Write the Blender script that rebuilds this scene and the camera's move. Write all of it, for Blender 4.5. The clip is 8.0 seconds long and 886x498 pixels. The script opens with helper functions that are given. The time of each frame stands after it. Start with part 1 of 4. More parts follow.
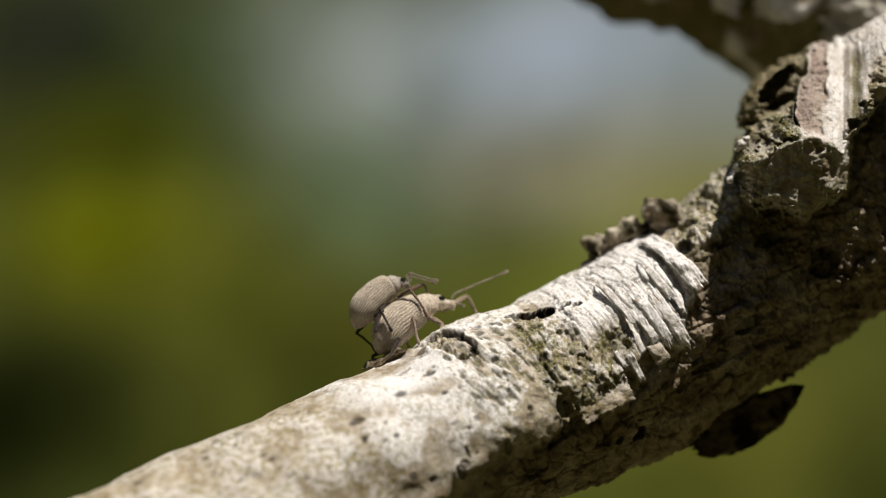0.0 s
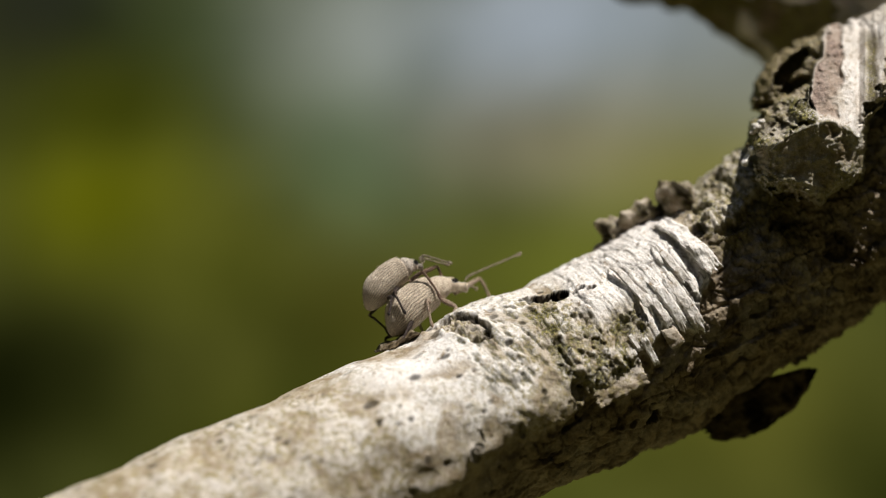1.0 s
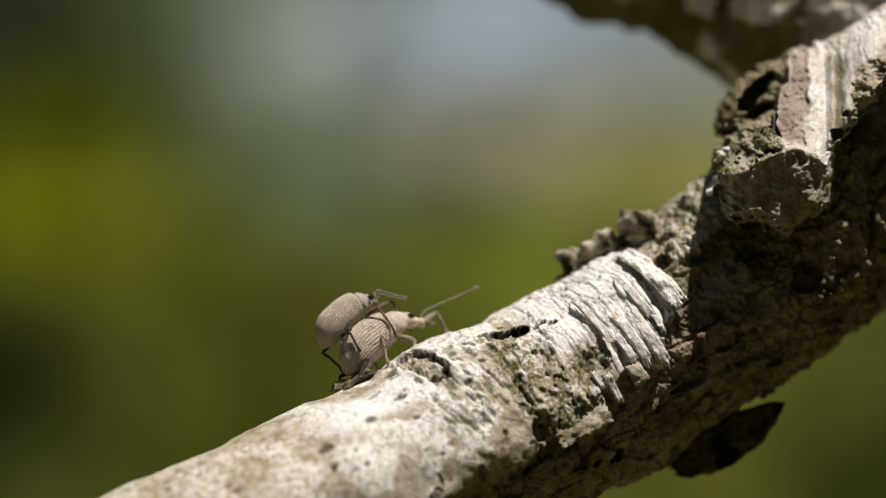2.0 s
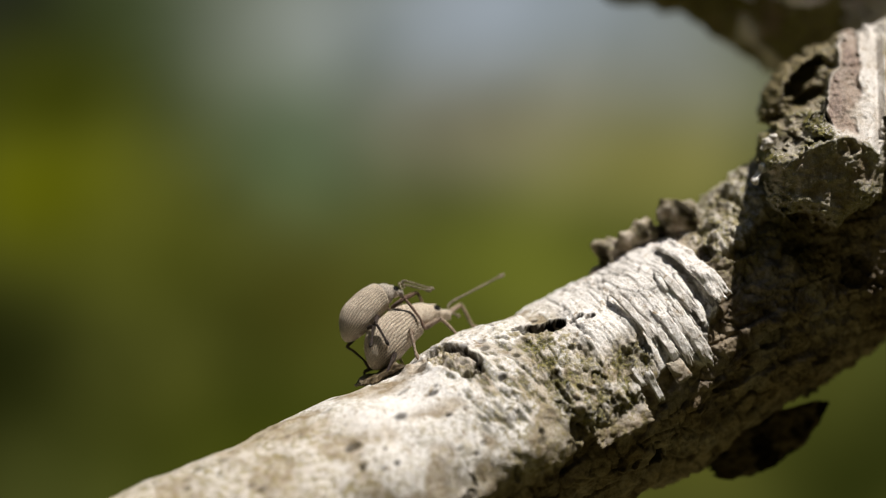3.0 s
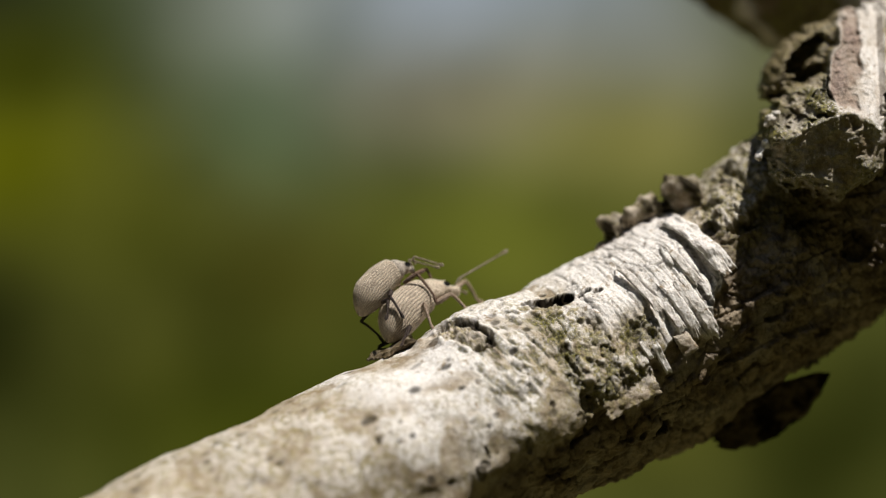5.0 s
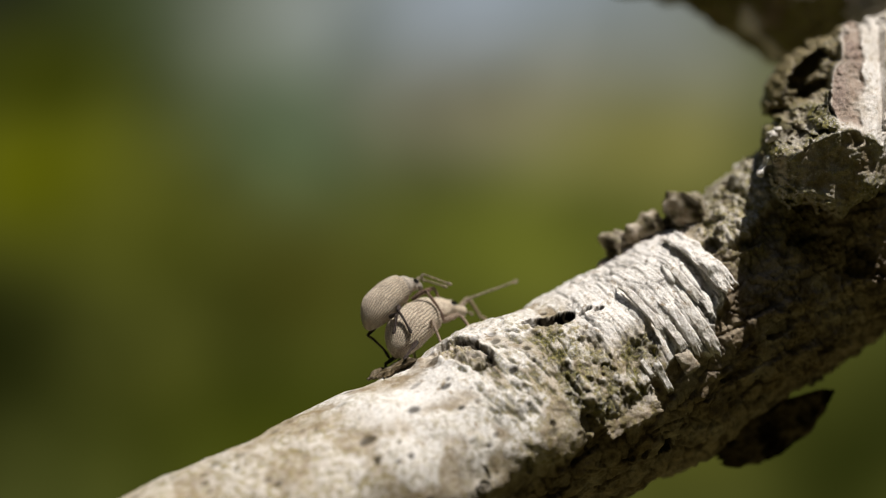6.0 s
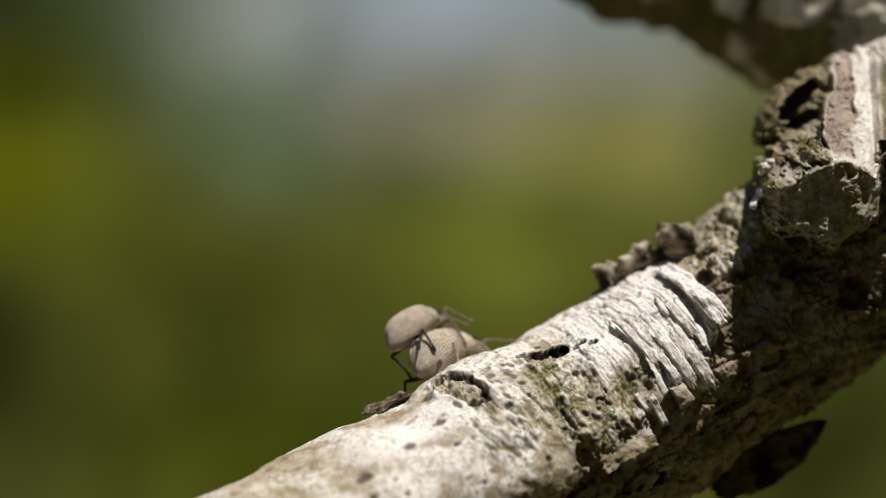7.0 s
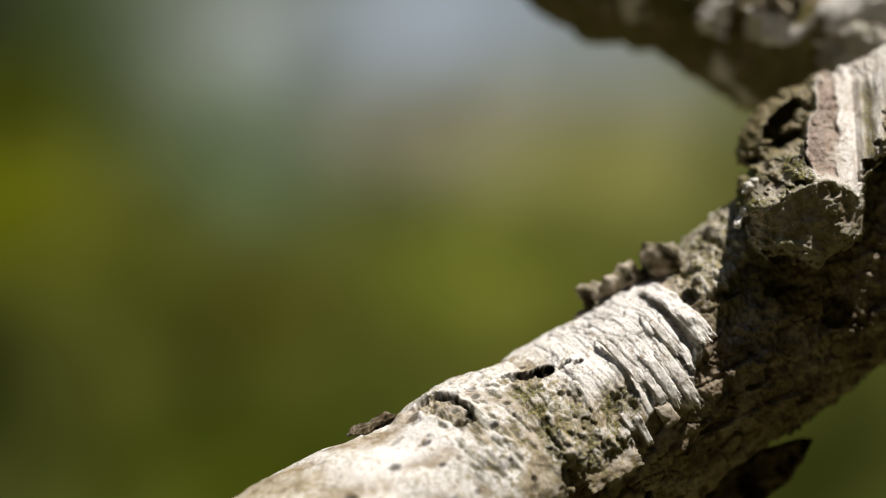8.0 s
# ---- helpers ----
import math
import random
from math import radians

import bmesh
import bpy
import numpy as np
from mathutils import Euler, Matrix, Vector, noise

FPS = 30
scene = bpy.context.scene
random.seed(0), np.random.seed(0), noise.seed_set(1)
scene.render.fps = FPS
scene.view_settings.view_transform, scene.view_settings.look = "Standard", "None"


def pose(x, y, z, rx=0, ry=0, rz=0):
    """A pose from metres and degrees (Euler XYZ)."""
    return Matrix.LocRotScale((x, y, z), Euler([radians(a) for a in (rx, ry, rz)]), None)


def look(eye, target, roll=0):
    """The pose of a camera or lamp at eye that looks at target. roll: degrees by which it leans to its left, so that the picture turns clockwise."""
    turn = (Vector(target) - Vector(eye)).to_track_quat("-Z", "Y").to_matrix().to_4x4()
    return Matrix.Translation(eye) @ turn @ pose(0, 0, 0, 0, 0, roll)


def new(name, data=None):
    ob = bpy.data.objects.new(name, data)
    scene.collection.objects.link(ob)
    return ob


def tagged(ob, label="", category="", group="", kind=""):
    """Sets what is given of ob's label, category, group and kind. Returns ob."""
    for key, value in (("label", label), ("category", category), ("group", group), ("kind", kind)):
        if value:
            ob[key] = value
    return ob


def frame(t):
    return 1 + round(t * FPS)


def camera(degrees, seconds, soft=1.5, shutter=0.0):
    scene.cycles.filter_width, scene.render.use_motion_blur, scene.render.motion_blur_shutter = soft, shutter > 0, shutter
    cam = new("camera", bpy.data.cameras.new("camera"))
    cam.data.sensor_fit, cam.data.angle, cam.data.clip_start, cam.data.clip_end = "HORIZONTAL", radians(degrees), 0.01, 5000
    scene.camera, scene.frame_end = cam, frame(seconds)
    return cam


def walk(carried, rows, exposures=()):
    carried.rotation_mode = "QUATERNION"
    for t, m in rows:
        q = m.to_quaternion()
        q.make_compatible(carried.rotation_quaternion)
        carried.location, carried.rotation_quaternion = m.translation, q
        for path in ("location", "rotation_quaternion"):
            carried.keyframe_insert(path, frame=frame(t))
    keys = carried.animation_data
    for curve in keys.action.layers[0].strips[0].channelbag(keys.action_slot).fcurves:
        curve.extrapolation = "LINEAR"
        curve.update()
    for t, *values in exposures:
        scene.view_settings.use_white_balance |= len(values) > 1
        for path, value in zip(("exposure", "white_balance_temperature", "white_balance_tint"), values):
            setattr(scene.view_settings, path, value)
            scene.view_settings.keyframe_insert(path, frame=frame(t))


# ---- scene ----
# One lens; everything on the branch is worked out in millimetres from the first camera place.
MM = 0.001
EYE_HEIGHT = 1.25


def mm(x, y, z):
    return Vector((x * MM, y * MM, z * MM + EYE_HEIGHT))


cam = camera(26.0, 8.0, soft=1.1)
cam.data.dof.use_dof = True
cam.data.dof.aperture_fstop = 18.5
# seconds, eye in millimetres, yaw to the right, pitch and lean in degrees
PATH = [
    (0.0, 0.000, -0.000, -0.000, 0.000, 0.000, -0.000),
    (0.5, -0.829, 0.541, 1.117, 0.527, -0.985, 0.684),
    (1.0, -1.208, 0.370, 0.733, 0.196, -0.894, 0.225),
    (1.5, -1.006, 1.348, 1.560, 1.173, -1.088, 0.229),
    (1.7, -0.766, 2.098, 1.879, 1.264, -0.710, -0.314),
    (2.8, -3.888, 9.846, 4.225, 2.563, -1.482, 0.561),
    (3.0, -3.564, 9.587, 2.647, 1.909, -1.271, 0.372),
    (3.5, -4.989, 10.246, 1.366, 3.108, -2.522, 0.431),
    (4.0, -6.981, 8.483, 3.749, 2.510, -3.299, 0.534),
    (4.5, -5.865, 7.990, 3.307, 2.639, -2.830, 0.235),
    (4.7, -6.251, 7.893, 2.756, 3.025, -2.413, 0.218),
    (5.8, -4.549, 8.295, 3.428, 2.116, -1.866, -0.173),
    (6.0, -4.548, 8.292, 3.430, 2.116, -1.834, -0.171),
    (6.5, -5.810, 8.026, 4.989, 2.726, -1.839, -0.580),
    (7.0, -6.012, 8.738, 5.210, 3.116, -1.788, -0.400),
    (7.5, -6.013, 8.910, 5.316, 3.294, -1.468, -0.567),
    (8.0, -5.721, 8.658, 5.142, 3.423, -1.141, -0.690),
]


def gaze(x, y, z, yaw, pitch, lean):
    a, b = radians(yaw), radians(pitch)
    ahead = Vector((math.sin(a) * math.cos(b), math.cos(a) * math.cos(b), math.sin(b)))
    eye = mm(x, y, z)
    return look(eye, eye + ahead, lean)


walk(cam, [(t, gaze(*row)) for t, *row in PATH], [(0.0, 0.57), (3.0, 0.55), (4.0, 0.48), (6.0, 0.49), (6.5, 0.46), (7.0, 0.52), (7.5, 0.60), (8.0, 0.64)])

# ---- light ----
SUN_FROM = Vector((0.27, -0.08, 0.96)).normalized()
world = bpy.data.worlds.new("sky")
scene.world = world
world.use_nodes = True
wn = world.node_tree.nodes
sky = wn.new("ShaderNodeTexSky")
sky.sky_type = "NISHITA"
sky.sun_disc = False
sky.sun_elevation = math.asin(SUN_FROM.z)
sky.sun_rotation = math.atan2(SUN_FROM.x, SUN_FROM.y)
world.node_tree.links.new(sky.outputs[0], wn["Background"].inputs[0])
wn["Background"].inputs[1].default_value = 0.045
sun_data = bpy.data.lights.new("sun", "SUN")
sun_data.energy = 3.8
sun_data.angle = radians(0.6)
sun_data.color = (1.0, 0.94, 0.86)
sun = new("sun", sun_data)
sun.matrix_world = look(Vector((0, 0, 5)) + SUN_FROM * 4, (0, 0, 5))


# ---- materials ----
class Nodes:
    """A small writer of node materials; texture places are in millimetres of the object's own space."""

    def __init__(self, name, rough=0.8, spec=0.3):
        self.mat = bpy.data.materials.new(name)
        self.mat.use_nodes = True
        self.t = self.mat.node_tree
        self.bsdf = self.t.nodes["Principled BSDF"]
        self.bsdf.inputs["Roughness"].default_value = rough
        self.bsdf.inputs["Specular IOR Level"].default_value = spec
        self.where = None

    def node(self, kind, **values):
        n = self.t.nodes.new(kind)
        for key, value in values.items():
            n.inputs[key.replace("_", " ")].default_value = value
        return n

    def link(self, a, b):
        self.t.links.new(a, b)

    def place(self, sx=1.0, sy=1.0, sz=1.0):
        co = self.node("ShaderNodeTexCoord")
        m = self.node("ShaderNodeMapping")
        m.inputs["Scale"].default_value = (sx / MM, sy / MM, sz / MM)
        self.link(co.outputs["Object"], m.inputs["Vector"])
        return m.outputs[0]

    def noise(self, scale, detail=4.0, rough=0.6, vec=None, distortion=0.0):
        n = self.node("ShaderNodeTexNoise", Scale=scale, Detail=detail, Roughness=rough, Distortion=distortion)
        self.link(vec or self.place(), n.inputs["Vector"])
        return n.outputs[0]

    def ramp(self, value, low, high):
        n = self.t.nodes.new("ShaderNodeMapRange")
        n.interpolation_type = "SMOOTHSTEP"
        n.inputs["From Min"].default_value = low
        n.inputs["From Max"].default_value = high
        self.link(value, n.inputs["Value"])
        return n.outputs["Result"]

    def mix(self, fac, a, b, kind="MIX"):
        n = self.t.nodes.new("ShaderNodeMix")
        n.data_type = "RGBA"
        n.blend_type = kind
        for value, socket in ((fac, n.inputs["Factor"]), (a, n.inputs[6]), (b, n.inputs[7])):
            if isinstance(value, (float, int)):
                socket.default_value = value
            elif isinstance(value, tuple):
                socket.default_value = (*value, 1.0)
            else:
                self.link(value, socket)
        return n.outputs[2]

    def math(self, op, a, b=0.0, clamp=False):
        n = self.t.nodes.new("ShaderNodeMath")
        n.operation = op
        n.use_clamp = clamp
        for value, socket in ((a, n.inputs[0]), (b, n.inputs[1])):
            if isinstance(value, (float, int)):
                socket.default_value = value
            else:
                self.link(value, socket)
        return n.outputs[0]

    def attr(self, name):
        n = self.node("ShaderNodeAttribute")
        n.attribute_name = name
        return n.outputs["Fac"]

    def colour(self, c):
        if isinstance(c, tuple):
            self.bsdf.inputs["Base Color"].default_value = (*c, 1.0)
        else:
            self.link(c, self.bsdf.inputs["Base Color"])

    def bump(self, height, distance, strength=1.0):
        n = self.node("ShaderNodeBump", Distance=distance * MM, Strength=strength)
        self.link(height, n.inputs["Height"])
        self.link(n.outputs[0], self.bsdf.inputs["Normal"])


def bark_material():
    m = Nodes("bark", rough=0.5, spec=0.45)
    white, moss, brown, pit_shade, red = (m.attr(a) for a in ("white", "moss", "brown", "pit_shade", "red"))
    big = m.noise(0.35, 5, 0.65)
    mid = m.noise(1.3, 5, 0.65)
    fine = m.noise(5.0, 4, 0.7)
    grain = m.noise(14.0, 3, 0.6)
    join = m.node("ShaderNodeCombineXYZ")
    m.link(m.math("MULTIPLY", m.attr("across"), 3.2), join.inputs[0])
    m.link(m.math("MULTIPLY", m.attr("round"), 0.20), join.inputs[1])
    thread = m.noise(1.0, 5, 0.62, join.outputs[0], 0.25)
    fibre = m.attr("fibre")
    base = m.mix(m.ramp(mid, 0.36, 0.60), (0.29, 0.22, 0.14), (0.54, 0.47, 0.38))
    base = m.mix(m.math("MULTIPLY", m.ramp(big, 0.50, 0.60), 0.6), base, (0.64, 0.60, 0.55))
    spots = m.noise(2.4, 4, 0.6)
    base = m.mix(m.math("MULTIPLY", m.ramp(spots, 0.58, 0.70), 0.45), base, (0.30, 0.22, 0.12))
    base = m.mix(m.math("MULTIPLY", m.ramp(fine, 0.62, 0.72), 0.5), base, (0.17, 0.12, 0.06))
    base = m.mix(m.math("MULTIPLY", white, m.ramp(spots, 0.70, 0.54)), base, m.mix(m.ramp(fine, 0.48, 0.74), (0.87, 0.84, 0.81), (0.52, 0.45, 0.36)))
    base = m.mix(m.math("MULTIPLY", fibre, m.ramp(thread, 0.54, 0.72)), base, (0.42, 0.385, 0.34))
    lichen = m.noise(3.1, 4, 0.65)
    base = m.mix(m.math("MULTIPLY", m.math("MULTIPLY", m.attr("lichen"), m.ramp(lichen, 0.46, 0.58)), 0.8), base, m.mix(m.ramp(fine, 0.4, 0.6), (0.14, 0.115, 0.030), (0.36, 0.295, 0.11)))
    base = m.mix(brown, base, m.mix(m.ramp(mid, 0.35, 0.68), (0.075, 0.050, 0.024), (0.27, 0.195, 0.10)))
    green = m.mix(m.ramp(fine, 0.44, 0.62), (0.035, 0.035, 0.005), (0.26, 0.23, 0.045))
    base = m.mix(m.math("MULTIPLY", moss, m.ramp(fine, 0.36, 0.48)), base, green)
    base = m.mix(red, base, m.mix(m.ramp(fine, 0.35, 0.65), (0.15, 0.10, 0.072), (0.34, 0.24, 0.19)))
    # near-black in pits and cracks: recess shade put into the colour, besides dark pores
    base = m.mix(pit_shade, base, (0.018, 0.014, 0.009))
    base = m.mix(0.30, base, m.mix(m.ramp(grain, 0.25, 0.75), (0.25, 0.25, 0.25), (1.5, 1.5, 1.5)), "MULTIPLY")
    m.link(m.math("MULTIPLY", m.math("SUBTRACT", 1.0, pit_shade, True), 0.4), m.bsdf.inputs["Specular IOR Level"])
    m.colour(base)
    skin = m.math("ADD", m.math("MULTIPLY", fine, 0.6), m.math("MULTIPLY", grain, 0.22))
    m.bump(m.math("ADD", skin, m.math("MULTIPLY", m.math("MULTIPLY", thread, fibre), 0.7)), 0.14, 1.0)
    return m.mat


def chitin_material(name, dark, pale, scale=6.0, rough=0.7):
    m = Nodes(name, rough=rough, spec=0.35)
    n = m.noise(scale, 4, 0.7)
    speck = m.noise(scale * 3.2, 3, 0.6)
    c = m.mix(m.ramp(n, 0.3, 0.7), dark, pale)
    c = m.mix(m.math("MULTIPLY", m.ramp(speck, 0.52, 0.68), 0.4), c, tuple(v * 0.55 for v in dark))
    c = m.mix(m.math("MULTIPLY", m.ramp(m.noise(scale * 0.16, 3, 0.6), 0.48, 0.66), 0.45), c, tuple(v * 0.6 for v in dark))
    c = m.mix(m.math("MULTIPLY", m.attr("stria"), m.ramp(n, 0.22, 0.50)), c, tuple(v * 0.20 for v in dark))
    m.colour(c)
    m.bump(m.math("ADD", n, speck), 0.13, 1.0)
    return m.mat


BARK = bark_material()
SHELL = chitin_material("scaly shell", (0.63, 0.50, 0.37), (0.95, 0.845, 0.69), 7.0)
LIMB = chitin_material("leg", (0.32, 0.21, 0.145), (0.66, 0.53, 0.41), 9.0, 0.55)
RED_LIMB = chitin_material("reddish leg", (0.15, 0.08, 0.052), (0.38, 0.255, 0.185), 9.0, 0.5)
COLLAR = chitin_material("grey collar", (0.36, 0.30, 0.25), (0.84, 0.76, 0.66), 7.0)
DARK_LIMB = chitin_material("dark leg", (0.035, 0.024, 0.02), (0.09, 0.06, 0.05), 9.0, 0.5)
HORN = chitin_material("antenna", (0.26, 0.20, 0.15), (0.58, 0.48, 0.38), 9.0, 0.5)
EYE = chitin_material("eye", (0.008, 0.007, 0.007), (0.015, 0.012, 0.012), 9.0, 0.25)


# ---- small mesh tools ----
def mesh_object(name, verts, faces, material, parent=None, smooth=True):
    me = bpy.data.meshes.new(name)
    me.from_pydata([tuple(v) for v in verts], [], [tuple(f) for f in faces])
    me.materials.append(material)
    if smooth:
        me.polygons.foreach_set("use_smooth", [True] * len(me.polygons))
    me.update()
    ob = new(name, me)
    ob.parent = parent
    return ob


def grid_faces(rows, cols, closed=True):
    out = []
    for i in range(rows - 1):
        for j in range(cols if closed else cols - 1):
            k = (j + 1) % cols
            out.append((i * cols + j, i * cols + k, (i + 1) * cols + k, (i + 1) * cols + j))
    return out


def lattice(ix, iy, iz, seed):
    h = (ix * 374761393 + iy * 668265263 + iz * 2147483647 + seed * 974634777) & 0xFFFFFFFF
    h = ((h ^ (h >> 13)) * 1274126177) & 0xFFFFFFFF
    h = ((h ^ (h >> 16)) * 2246822519) & 0xFFFFFFFF
    return ((h ^ (h >> 15)) & 0xFFFFFF) / float(0xFFFFFF)


def vnoise(p, seed=0):
    """Smooth value noise in -1..1 for an array of places."""
    p = np.asarray(p, dtype=np.float64)
    i = np.floor(p).astype(np.int64)
    f = p - i
    w = f * f * f * (f * (f * 6 - 15) + 10)
    out = 0.0
    for a in (0, 1):
        for b in (0, 1):
            for c in (0, 1):
                k = (w[..., 0] if a else 1 - w[..., 0]) * (w[..., 1] if b else 1 - w[..., 1]) * (w[..., 2] if c else 1 - w[..., 2])
                out = out + k * lattice(i[..., 0] + a, i[..., 1] + b, i[..., 2] + c, seed)
    return out * 2 - 1


TILT = np.array(Euler((0.7, 0.9, 0.5)).to_matrix())


def streaks(across, along, octaves, seed, gain=0.5):
    """Noise drawn out along one way of the surface."""
    out, amp, f = 0.0, 1.0, 1.0
    for o in range(octaves):
        out = out + amp * vnoise(np.stack([across * f, along * f, np.full_like(along, 0.37)], -1), seed + 13 * o)
        amp, f = amp * gain, f * 2.03
    return out


def fbm(p, octaves, seed=0, gain=0.5):
    out, amp, q = 0.0, 1.0, np.asarray(p, dtype=np.float64) @ TILT
    for o in range(octaves):
        out = out + amp * vnoise(q, seed + o * 17)
        amp, q = amp * gain, (q @ TILT) * 2.03 + 5.3
    return out


def smooth01(x, a, b):
    t = np.clip((x - a) / (b - a), 0, 1)
    return t * t * (3 - 2 * t)


# ---- the branch ----
# axis x, y, z and radius, in millimetres
AXIS = np.array([
    (-60.0, 82.0, -35.2, 6.3), (-45.0, 90.0, -29.7, 6.2), (-30.0, 98.0, -23.95, 6.1), (-17.0, 105.0, -18.8, 6.0),
    (-12.2, 107.6, -16.9, 6.0), (-2.9, 112.3, -12.9, 6.1), (8.2, 117.3, -8.3, 6.1), (16.9, 120.3, -3.6, 6.3),
    (23.0, 122.3, 0.8, 6.9), (30.0, 124.5, 6.2, 7.9), (40.0, 128.0, 12.5, 8.4), (60.0, 134.0, 23.0, 9.0),
    (90.0, 142.0, 36.0, 10.0)])


def spline(points):
    """Points of a smooth curve through the rows, evenly spaced in length, and the length at each."""
    p = np.vstack([2 * points[0] - points[1], points, 2 * points[-1] - points[-2]])
    out = []
    for k in range(1, len(p) - 2):
        t = np.linspace(0, 1, 60, endpoint=False)[:, None]
        a, b, c, d = p[k - 1], p[k], p[k + 1], p[k + 2]
        out.append(0.5 * (2 * b + (c - a) * t + (2 * a - 5 * b + 4 * c - d) * t ** 2 + (3 * b - a - 3 * c + d) * t ** 3))
    fine = np.vstack(out + [p[-2][None]])
    s = np.r_[0, np.cumsum(np.linalg.norm(np.diff(fine[:, :3], axis=0), axis=1))]
    return fine, s


FINE, LENGTH = spline(AXIS)
S_ZERO = float(np.interp(8.2, FINE[:, 0], LENGTH))
LENGTH = LENGTH - S_ZERO


def axis_frame(s):
    """Centre, radius, tangent, side towards the viewer and upper side of the branch at lengths s."""
    c = np.stack([np.interp(s, LENGTH, FINE[:, k]) for k in range(4)], -1)
    e = 0.8
    ahead = np.stack([np.interp(s + e, LENGTH, FINE[:, k]) - np.interp(s - e, LENGTH, FINE[:, k]) for k in range(3)], -1)
    ahead /= np.linalg.norm(ahead, axis=-1, keepdims=True)
    front = np.array([0.0, -1.0, 0.0]) - (ahead @ np.array([0.0, -1.0, 0.0]))[..., None] * ahead
    front /= np.linalg.norm(front, axis=-1, keepdims=True)
    up = np.cross(front, ahead)
    up *= np.sign(up[..., 2:3])
    return c[..., :3], c[..., 3], ahead, front, up


def on_branch(s, deg, lift=0.0):
    """A place on the smooth branch: length s, angle from the front (0) over the crest (90), and its outward normal."""
    c, r, ahead, front, up = axis_frame(np.asarray(s, dtype=float))
    a = np.radians(deg)
    n = np.cos(a)[..., None] * front + np.sin(a)[..., None] * up if np.ndim(a) else math.cos(a) * front + math.sin(a) * up
    return c + n * (r + lift)[..., None] if np.ndim(r) else c + n * (r + lift), n, ahead


def edge_of_outer_bark(s):
    """Where the pale outer bark ends below, as millimetres round the branch from its front line. On the left it follows
    the edge of the shade.
    """
    return np.interp(s, [-60, -30, -15, -13.0, -12.6, -11.2, -9.2, -8.3, -6.5, -5.2, -3.8, -3.2, -2.0, 0.3, 0.5, 0.9, 1.5, 1.9, 2.6, 3.0, 3.6, 4.0, 4.6, 5.2, 5.7, 6.4, 7.4, 8.2, 9.0, 13.0, 16.5, 17.5, 22.0, 40.0],
                     [-3.8, -3.4, -2.8, -2.8, -1.9, -1.9, -1.2, -1.3, -1.7, -1.7, -1.1, -1.1, -1.2, -1.4, 0.3, 0.7, -0.7, 0.4, 0.6, 0.9, -0.1, 0.5, -0.5, -0.6, 0.5, 1.1, 1.6, 2.8, 3.8, 4.4, 4.9, 5.4, 5.6, 5.6])


# length, degrees, size along, size round, depth, painted darkness (recess shade, some dark marks)
PITS = [(-11.6, -10, 0.30, 0.42, 0.03, 0.55), (-11.25, -7, 0.32, 0.25, 0.04, 0.65), (-10.75, -2, 0.10, 0.40, 0.12, 0.6), (-3.3, 64, 0.6, 0.30, 0.30, 0.8), (-2.4, 60.5, 1.0, 0.42, 0.45, 1.0), (-1.35, 57, 0.65, 0.55, 0.42, 1.0), (-0.1, 53, 0.5, 0.18, 0.2, 0.8),
        (0.65, 49, 0.35, 0.20, 0.18, 0.8), (0.72, -45, 0.5, 0.5, 0.35, 0.9), (-0.8, -38, 0.35, 0.4, 0.2, 0.6), (-1.7, -34, 0.3, 0.45, 0.2, 0.6), (-8.3, -8, 0.22, 0.5, 0.08, 0.5),
        (-9.6, 70, 0.42, 0.28, 0.05, 0.45), (-4.0, -2, 0.50, 0.65, 0.40, 0.3), (-3.8, 18, 0.16, 0.8, 0.18, 0.4), (-4.4, -10, 0.16, 0.9, 0.25, 0.6), (5.75, 17, 0.14, 0.50, 0.35, 0.7), (5.9, 11, 0.22, 0.30, 0.30, 0.6),
        (9.0, 45, 0.5, 0.6, 0.45, 0.7),
        (13.5, 20, 0.8, 0.6, 0.3, 0.3), (9.5, -15, 0.9, 0.5, 0.3, 0.4), (6.5, -25, 1.2, 0.4, 0.3, 0.4), (15.5, -12, 0.9, 0.9, 0.4, 0.7)]


def flakes(a, b, seed):
    """Overlapping plates, one to a cell: the height of each, tilted, and how near the seam between two is."""
    ca, cb = np.floor(a).astype(np.int64), np.floor(b).astype(np.int64)
    best = np.full(a.shape, 9.0)
    second = np.full(a.shape, 9.0)
    height = np.zeros(a.shape)
    for i in (-1, 0, 1):
        for j in (-1, 0, 1):
            x, y = ca + i, cb + j
            dx, dy = a - x - 0.15 - 0.7 * lattice(x, y, 0 * x, seed), b - y - 0.15 - 0.7 * lattice(x, y, 0 * x, seed + 1)
            d = np.hypot(dx, dy)
            h = lattice(x, y, 0 * x, seed + 2) + 0.9 * (lattice(x, y, 0 * x, seed + 3) - 0.3) * dy
            near = d < best
            second = np.where(near, best, np.minimum(second, d))
            height = np.where(near, h, height)
            best = np.where(near, d, best)
    return height, smooth01(second - best, 0.16, 0.02)


